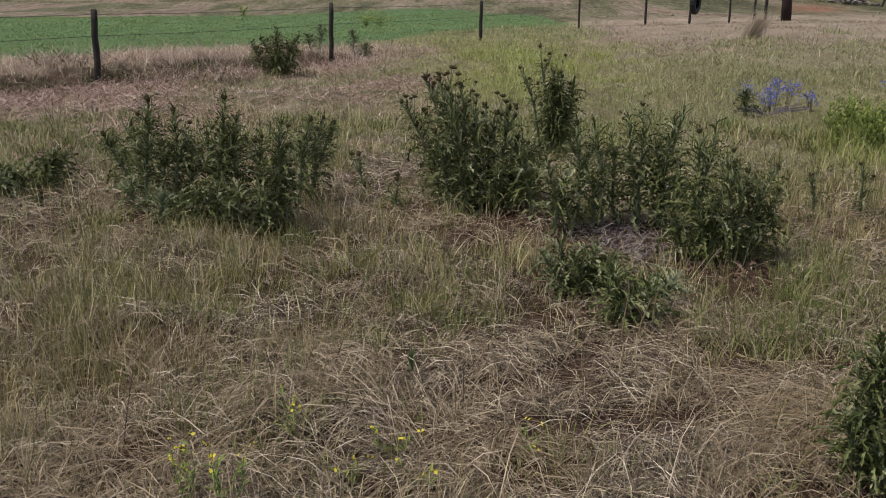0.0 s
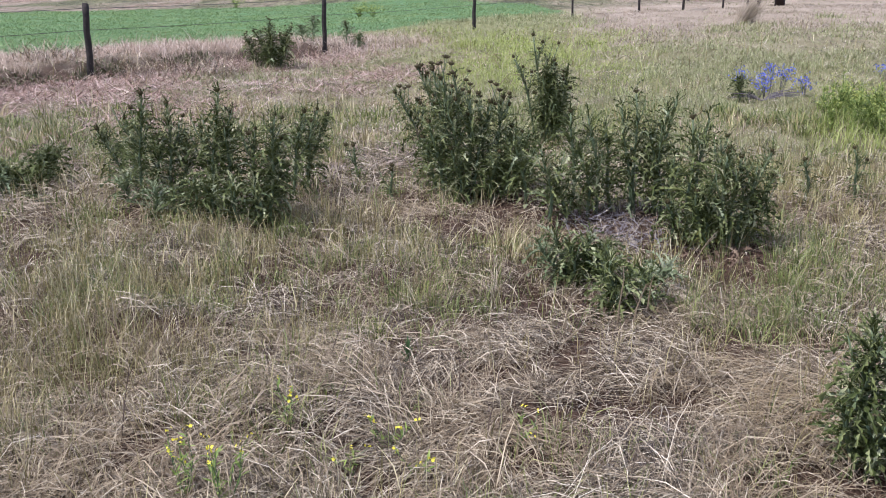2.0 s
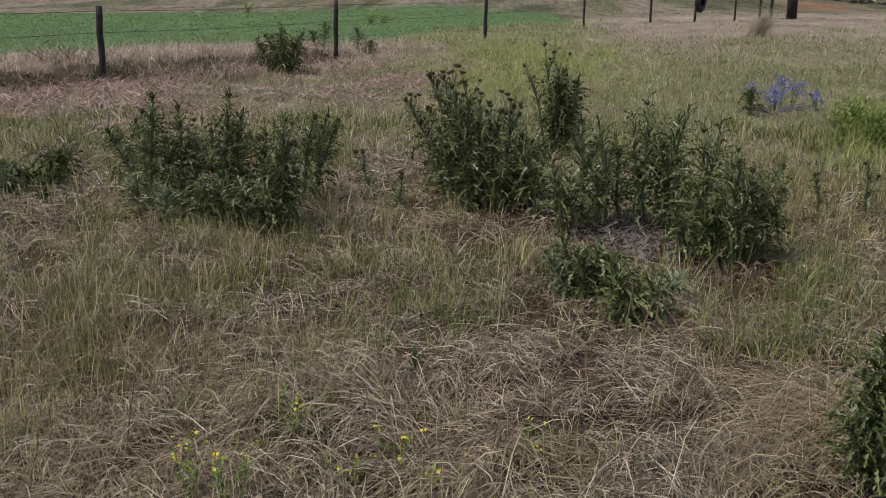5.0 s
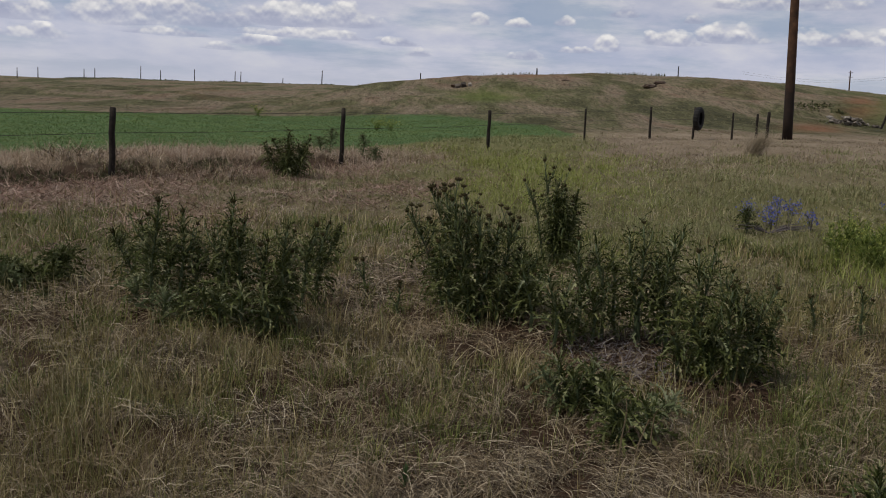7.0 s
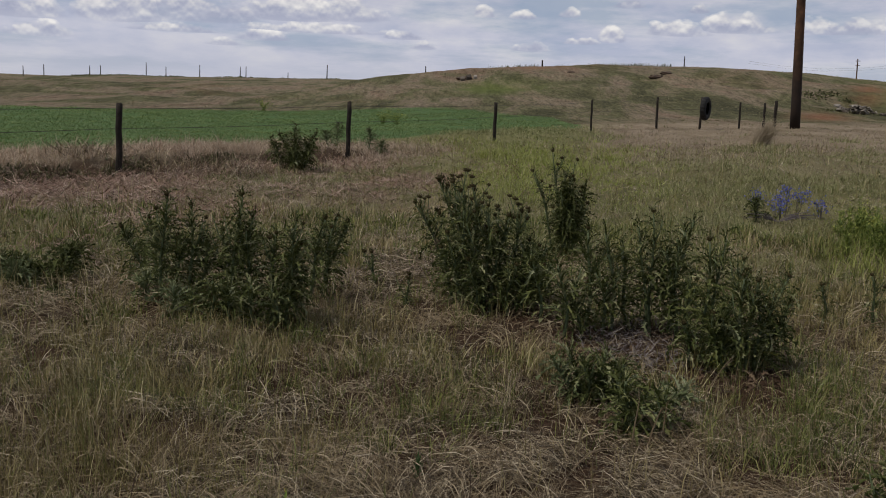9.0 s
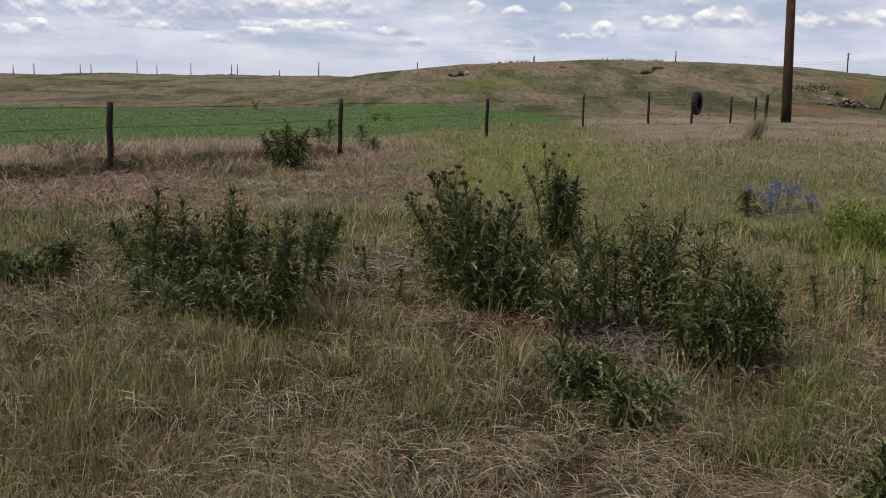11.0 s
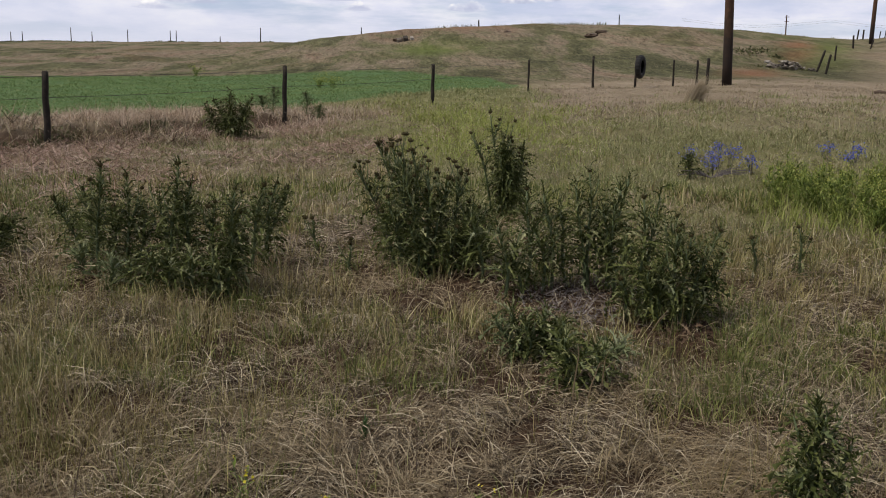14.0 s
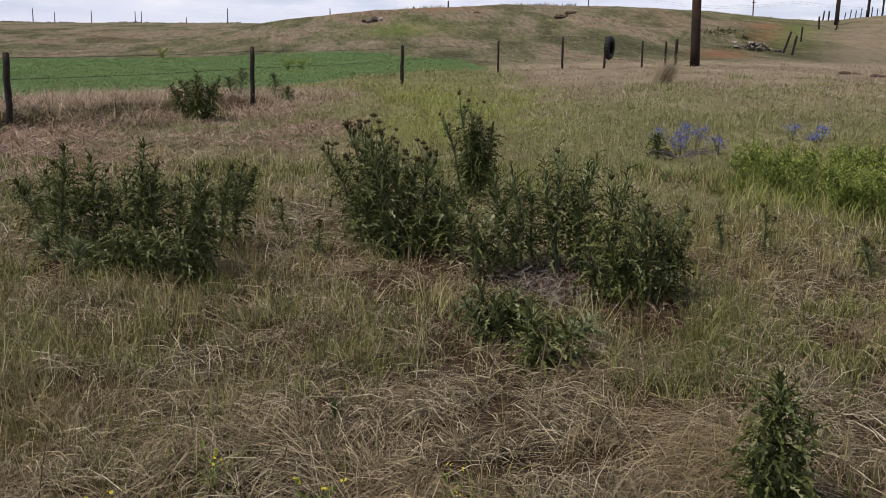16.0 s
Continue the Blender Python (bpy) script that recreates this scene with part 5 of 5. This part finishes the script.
def build_dead_stems():
    # thin dark dead stems
    for x, y, h, lean in ((-1.05, 2.7, 0.30, 0.06), (-1.35, 2.35, 0.24, 0.0), (-0.4, 3.3, 0.16, 0.05), (-0.33, 2.85, 0.15, 0.04), (0.12, 2.95, 0.22, 0.0), (0.2, 2.65, 0.16, 0.02), (-0.6, 3.1, 0.18, -0.03)):
        ob = tagged(new("dead_weed"), "thin dark dead weed stem standing in straw", "dead weed", "dead stems")
        ob.location = (x, y, float(land(x, y)))
        bm = bmesh.new()
        tube(bm, [(0, 0, 0), (lean * 0.4, 0.01, h * 0.5), (lean, 0, h)], [0.0026, 0.002, 0.0012], 5)
        part("stem", bm_mesh("stem", bm, M_DARKTWIG), ob)
        for k in range(3):
            bm = bmesh.new()
            u, a = rnd.uniform(0.4, 0.9), rnd.uniform(0, 6.28)
            p = Vector((lean * u, 0, h * u))
            tube(bm, [p, p + Vector((math.cos(a) * 0.03, math.sin(a) * 0.03, 0.04))], [0.0013, 0.0008], 4)
            part("side_twig", bm_mesh("side_twig", bm, M_DARKTWIG), ob)
    # pale stalks before the low thistles
    for x, y, h, lean in ((0.86, 3.68, 0.27, 0.02), (0.93, 3.68, 0.23, 0.05), (1.02, 3.78, 0.22, 0.01), (1.3, 4.2, 0.3, 0.12), (0.60, 3.55, 0.24, 0.02), (0.0, 4.1, 0.2, 0.03), (-0.02, 6.6, 0.5, -0.06), (0.02, 6.55, 0.42, -0.02), (-0.06, 6.7, 0.38, -0.04)):
        ob = tagged(new("pale_stalk"), "pale bleached stalk leaning out of the straw", "dry stalk", "pale stalks")
        ob.location = (x, y, float(land(x, y)))
        bm = bmesh.new()
        tube(bm, [(0, 0, 0), (lean * 0.3, 0.0, h * 0.5), (lean, 0, h)], [0.0042, 0.0036, 0.002], 5)
        part("stem", bm_mesh("stem", bm, M_STRAW), ob)
        for k in range(4):
            bm = bmesh.new()
            a, u = rnd.uniform(0, 6.28), rnd.uniform(0.5, 1.0)
            p = Vector((lean * u, 0, h * u))
            q = p + Vector((math.cos(a) * 0.05, math.sin(a) * 0.03, 0.05))
            tube(bm, [p, p.lerp(q, 0.6) + Vector((0, 0, 0.006)), q], [0.002, 0.0024, 0.0008], 4)
            part("dry_leaf", bm_mesh("dry_leaf", bm, M_STRAW), ob)
    # long arched straws by the lone thistles
    for x, y, l, a, h in ((2.45, 5.55, 0.75, 0.25, 0.20), (2.5, 5.7, 0.6, 0.12, 0.14), (2.6, 5.6, 0.5, 0.75, 0.26), (0.55, 3.45, 0.26, 0.6, 0.12), (0.35, 3.6, 0.3, 0.9, 0.05), (0.15, 5.0, 0.35, -0.4, 0.1), (-3.6, 14.0, 0.9, 0.2, 0.2), (0.45, 7.9, 0.5, 0.3, 0.75)):
        ob = tagged(new("arched_straw"), "long pale arched straw", "dry stalk", "arched straws")
        ob.location = (x, y, float(land(x, y)))
        bm = bmesh.new()
        pts = [(math.cos(a) * l * u, math.sin(a) * l * u * 0.3, h * (1 - (1 - 1.45 * u) ** 2) if u < 0.95 else h * 0.85) for u in (0, 0.2, 0.4, 0.6, 0.8, 1.0)]
        tube(bm, pts, [0.004, 0.004, 0.0036, 0.003, 0.0024, 0.0015], 5)
        part("stem", bm_mesh("stem", bm, M_STRAW), ob)
    # withered thistle leaves on bare soil
    bm = bmesh.new()
    for cx, cy, sx, sy, k in ((1.72, 4.72, 0.22, 0.12, 70), (0.82, 3.98, 0.14, 0.14, 45), (1.25, 5.5, 0.3, 0.22, 80), (0.4, 5.6, 0.2, 0.1, 30), (-1.35, 5.35, 0.25, 0.1, 30), (0.02, 3.12, 0.05, 0.05, 8)):
        for q in range(k):
            px, py = rnd.gauss(cx, sx), rnd.gauss(cy, sy)
            m = pose(px, py, float(land(px, py)) + rnd.uniform(0.01, 0.05), rnd.uniform(-25, 25), rnd.uniform(-40, 40), rnd.uniform(0, 360)) @ Matrix.Scale(rnd.uniform(0.04, 0.09), 4)
            leaf_geometry(bm, m, q, droop=0.8, lobes=5, wide=0.12)
    tagged(new("leaf_litter", bm_mesh("leaf_litter", bm, M_DEADLEAF)), "withered brown thistle leaves lying under the plants", "leaf litter", kind="stuff")
    # grey twig litter
    n = 420
    x, y = rng.normal(1.2, 0.17, n), rng.normal(5.2, 0.25, n)
    blades("twig_litter", "grey dead twigs lying between the thistles", "dead twigs", M_TWIG, x, y, rng.uniform(0.05, 0.22, n), rng.uniform(0.003, 0.006, n), np.radians(rng.normal(74, 14, n)), np.radians(rng.normal(5, 20, n)), lift=rng.uniform(0, 0.09, n))
    for cx, cy in ((-4.6, 14.3), (-5.9, 14.2), (-3.6, 14.8)):
        n = 260
        x, y = rng.normal(cx, 0.3, n), rng.normal(cy, 0.25, n)
        blades("dead_brush", "pale dead brush caught along the fence", "dead twigs", M_STRAW, x, y, rng.uniform(0.15, 0.6, n), rng.uniform(0.007, 0.012, n), np.radians(rng.normal(60, 18, n)), np.radians(rng.normal(25, 25, n)), lift=rng.uniform(0, 0.15, n))
    # one tall bunch of dry grass, blown over
    n = 1100
    blades("bunch_grass", "tall dry bunch grass blown to one side", "grass tuft", M_TAN, rng.normal(7.95, 0.11, n), rng.normal(22.5, 0.10, n), rng.uniform(0.3, 0.9, n), rng.uniform(0.005, 0.010, n),
           np.radians(rng.normal(30, 9, n)), np.radians(rng.normal(12, 10, n)), phi=rng.normal(0.1, 0.35, n))


# ---- fence, tyre, poles ----
def post_mesh(h, r, seed):
    bm = bmesh.new()
    g = random.Random(seed)
    n = 7
    rings = tube(bm, [(0.006 * math.sin(i * 2 + seed), 0.006 * math.cos(i * 1.7 + seed), -0.3 + (h + 0.3) * i / n) for i in range(n + 1)], [r * (1.06 - 0.1 * i / n) * g.uniform(0.94, 1.05) for i in range(n + 1)], 9)
    for v in rings[-1]:
        v.co.z += g.uniform(-0.02, 0.02)
    return bm_mesh("post", bm, M_POST, True)


POSTS = [(-8.3, 8.8, 1.12, 0.055, 0.0), (-5.17, 13.8, 1.10, 0.050, 1.5), (-2.12, 18.8, 1.16, 0.048, 1.0), (1.3, 24.3, 1.1, 0.05, 0.5), (4.9, 30.1, 1.1, 0.036, -1.0), (8.05, 34.0, 1.22, 0.045, -1.5),
         (9.15, 32.0, 1.15, 0.045, 0.0), (10.9, 33.0, 1.02, 0.038, -2.0), (11.8, 33.0, 0.96, 0.045, -1.0), (12.2, 33.0, 1.02, 0.06, 0.0)]


def build_fence():
    fence = tagged(new("fence"), "old wire fence with weathered round wooden posts", "fence")
    tops = []
    for k, (x, y, h, r, lean) in enumerate(POSTS):
        z = float(land(x, y))
        o = part("post", post_mesh(h, r, k), fence)
        o.matrix_local = pose(x, y, z, 0, lean, 0)
        tops.append((x, y, z, h))
    for a, b in list(zip(tops, tops[1:]))[:6]:
        for f in (0.93, 0.64):
            bm = bmesh.new()
            pts = []
            for i in range(7):
                u = i / 6
                za, zb = a[2] + a[3] * f, b[2] + b[3] * f
                pts.append((a[0] + (b[0] - a[0]) * u, a[1] + (b[1] - a[1]) * u, za + (zb - za) * u - 0.10 * u * (1 - u)))
            tube(bm, pts, [0.005] * 7, 4)
            part("wire", bm_mesh("wire", bm, M_WIRE), fence, "thin rusty wire strand")


def build_tyre():
    t = tagged(new("tyre"), "old black tyre hung on a fence post", "tyre")
    bm = bmesh.new()
    R0, r0, n, k = 0.315, 0.115, 40, 12
    rings = []
    for i in range(n):
        a = 2 * math.pi * i / n
        ring = []
        for j in range(k):
            b = 2 * math.pi * j / k
            rad = R0 + r0 * math.cos(b) * (1.0 if math.cos(b) > 0 else 0.9)
            tread = 0.012 if (math.cos(b) > 0.7 and i % 2) else 0.0
            ring.append(bm.verts.new(((rad - tread) * math.cos(a), 0.105 * math.copysign(abs(math.sin(b)) ** 0.7, math.sin(b)), (rad - tread) * math.sin(a))))
        rings.append(ring)
    for i in range(n):
        for j in range(k):
            if j in (5, 6):
                continue
            bm.faces.new((rings[i][j], rings[i][(j + 1) % k], rings[(i + 1) % n][(j + 1) % k], rings[(i + 1) % n][j]))
    me = bm_mesh("tyre_body", bm, M_TYRE)
    part("tyre_body", me, t)
    t.matrix_world = pose(9.27, 31.9, float(land(9.15, 32.0)) + 0.76, 0, 6, 57)


def power_pole(x, y, height, r, lean=0.0, arms=0, label="", group=""):
    p = tagged(new("utility_pole"), label, "utility pole", group)
    p.matrix_world = pose(x, y, float(land(x, y)) - 0.1, 0, lean, 0)
    bm = bmesh.new()
    n = 10
    tube(bm, [(0, 0, height * i / n) for i in range(n + 1)], [r * (1 - 0.32 * i / n) for i in range(n + 1)], 14)
    part("shaft", bm_mesh("shaft", bm, M_POLE, True), p)
    for k in range(arms):
        bm = bmesh.new()
        z = height - 0.5 - 1.1 * k
        bmesh.ops.create_cube(bm, size=1.0, matrix=Matrix.Translation((0, -r, z)) @ Matrix.Diagonal((1.1, 0.12, 0.14, 1)))
        part("crossarm", bm_mesh("crossarm", bm, M_POLE), p)
    return p


def build_poles():
    power_pole(12.2, 31.0, 9.0, 0.172, -3.4, 0, "tall dark wooden utility pole with a tarred base")
    for a, d, h, r, arms in ((29.2, 92, 9.0, 0.20, 0), (30.8, 100, 9, 0.14, 0), (31.55, 104, 9, 0.10, 0)):
        power_pole(*polar(a, d), h, r, -1.0, arms, "wooden utility pole on the far slope", "line of utility poles")
    x, y = polar(24.6, 250)
    power_pole(x, y, 11.5, 0.20, -2.5, 2, "distant power pole with crossarms behind the hill")
    # far thin posts along the skyline
    far = [(-25.6, 15), (-24.5, 16), (-22.0, 14), (-21.4, 15), (-18.8, 21), (-17.65, 15), (-15.65, 18), (-13.2, 17), (-12.85, 17), (-10.25, 9)]
    for a, tall in far:
        x, y = polar(a, 216)
        power_pole(x, y, 0.14 * tall + 0.3, 0.11, 1.0, 0, "distant thin pole on the skyline", "distant skyline poles")
    x, y = polar(-7.8, 219)
    power_pole(x, y, 3.6, 0.14, 1.0, 0, "distant pole with a low rail", "distant skyline poles")
    for a, h, r in ((-1.5, 0.95, 0.07), (5.94, 0.9, 0.10), (13.9, 0.45, 0.05), (14.72, 1.35, 0.07)):
        x, y = polar(a, 104)
        power_pole(x, y, h, r, -1.0, 0, "short post on the hill crest", "posts on the hill crest")
    # leaning posts on the slope beside the gully
    for a, d, h, r, lean in ((26.5, 60, 1.35, 0.07, 16), (27.0, 57, 1.1, 0.07, 9), (27.4, 68, 1.0, 0.06, 0), (28.3, 78, 1.0, 0.07, -5), (29.2, 78, 0.8, 0.06, 14), (28.45, 98, 1.0, 0.07, 4), (28.75, 96, 0.9, 0.08, 0)):
        x, y = polar(a, d)
        o = tagged(new("leaning_post", post_mesh(h, r, int(a * 10))), "short leaning wooden post on the slope", "fence post", "leaning posts")
        o.matrix_world = pose(x, y, float(land(x, y)), 0, lean, 0)
    for k in range(9):
        x, y = polar(29.6 + 0.28 * k, 100)
        o = tagged(new("leaning_post", post_mesh(0.7 + 0.2 * (k % 2), 0.05, k)), "small fence post on the far crest", "fence post", "far crest posts")
        o.matrix_world = pose(x, y, float(land(x, y)), 0, 5 - k, 0)


def build_rubble():
    pile = tagged(new("rubble_heap"), "heap of broken pale concrete slabs on a red bank", "rubble")
    cx, cy = polar(24.75, 61)
    meshes = []
    for s in range(5):
        bm = bmesh.new()
        bmesh.ops.create_cube(bm, size=1.0)
        bmesh.ops.bevel(bm, geom=bm.edges[:], offset=0.12, segments=1, affect="EDGES")
        g = random.Random(s)
        for v in bm.verts:
            v.co += Vector((g.uniform(-0.12, 0.12), g.uniform(-0.12, 0.12), g.uniform(-0.12, 0.12)))
        meshes.append(bm_mesh("slab", bm, M_ROCK))
    for k in range(75):
        u = rnd.gauss(0, 0.55)
        x, y = cx + u, cy + rnd.gauss(0, 0.6)
        o = part("slab", meshes[k % 5], pile)
        s = rnd.uniform(0.12, 0.42)
        o.matrix_local = pose(x, y, float(land(x, y)) + rnd.uniform(0.0, 0.45) * math.exp(-(u / 0.8) ** 2) + 0.04, rnd.uniform(-35, 35), rnd.uniform(-35, 35), rnd.uniform(0, 180)) @ Matrix.Diagonal((s, s * 0.7, s * 0.3, 1))
    for a, d, s in ((0.9, 79, 0.4), (1.3, 79, 0.45), (1.7, 79, 0.3)):
        x, y = polar(a, d)
        o = tagged(new("boulder", meshes[0]), "pale boulder on the hillside", "rock", "hillside rocks")
        o.matrix_world = pose(x, y, float(land(x, y)) + 0.1, 10, 15, 40 * d) @ Matrix.Diagonal((s * 1.6, s, s, 1))
    # turned-over earth by burrows
    for a, d, s in ((13.1, 81, 0.7), (13.7, 82, 0.6), (7.8, 86, 0.4), (1.0, 80, 0.7)):
        x, y = polar(a, d)
        bm = bmesh.new()
        bmesh.ops.create_icosphere(bm, subdivisions=3, radius=1.0)
        for v in bm.verts:
            v.co *= 1 + 0.35 * (noise.noise(v.co * 2.3 + Vector((a, 0, 0))))
        o = tagged(new("earth_mound", bm_mesh("earth_mound", bm, M_DARKTWIG)), "dark mound of dug earth on the hillside", "mound", "burrow mounds")
        o.matrix_world = pose(x, y, float(land(x, y)) + 0.05, 0, 0, 20) @ Matrix.Diagonal((s, s * 0.7, s * 0.32, 1))
    for a, d, l in ((30.3, 29, 0.62), (31.9, 28.6, 0.5)):
        x, y = polar(a, d)
        bm = bmesh.new()
        tube(bm, [(-l / 2, 0, 0.02), (-l * 0.3, 0.02, 0.06), (0, 0, 0.05), (l * 0.3, 0.01, 0.055), (l / 2, 0, 0.06)], [0.05, 0.055, 0.05, 0.045, 0.03], 8)
        o = tagged(new("fallen_branch", bm_mesh("fallen_branch", bm, M_DARKTWIG, True)), "short dark weathered branch lying in dry grass", "branch", "fallen branches")
        o.matrix_world = pose(x, y, float(land(x, y)), 0, 4, -20)


def build_power_line():
    line = tagged(new("power_line"), "thin wires strung between distant power poles", "power line")
    for k in range(2):
        bm = bmesh.new()
        pts = []
        for i in range(9):
            a = 18.5 + 2.1 * i
            x, y = polar(a, 252 / math.cos(math.radians(a - 24.6)))
            pts.append((x, y, 11.6 + 0.55 * k - 1.6 * math.sin(math.pi * (i % 4) / 4)))
        tube(bm, pts, [0.014] * 9, 4)
        part("wire", bm_mesh("wire", bm, M_WIRE), line)


build_fence()
build_power_line()
build_tyre()
build_poles()
build_rubble()
build_thistles()
build_sprout()
build_flowers()
build_dead_stems()
build_thatch()
build_standing()
build_surround()
build_middle()
build_far()
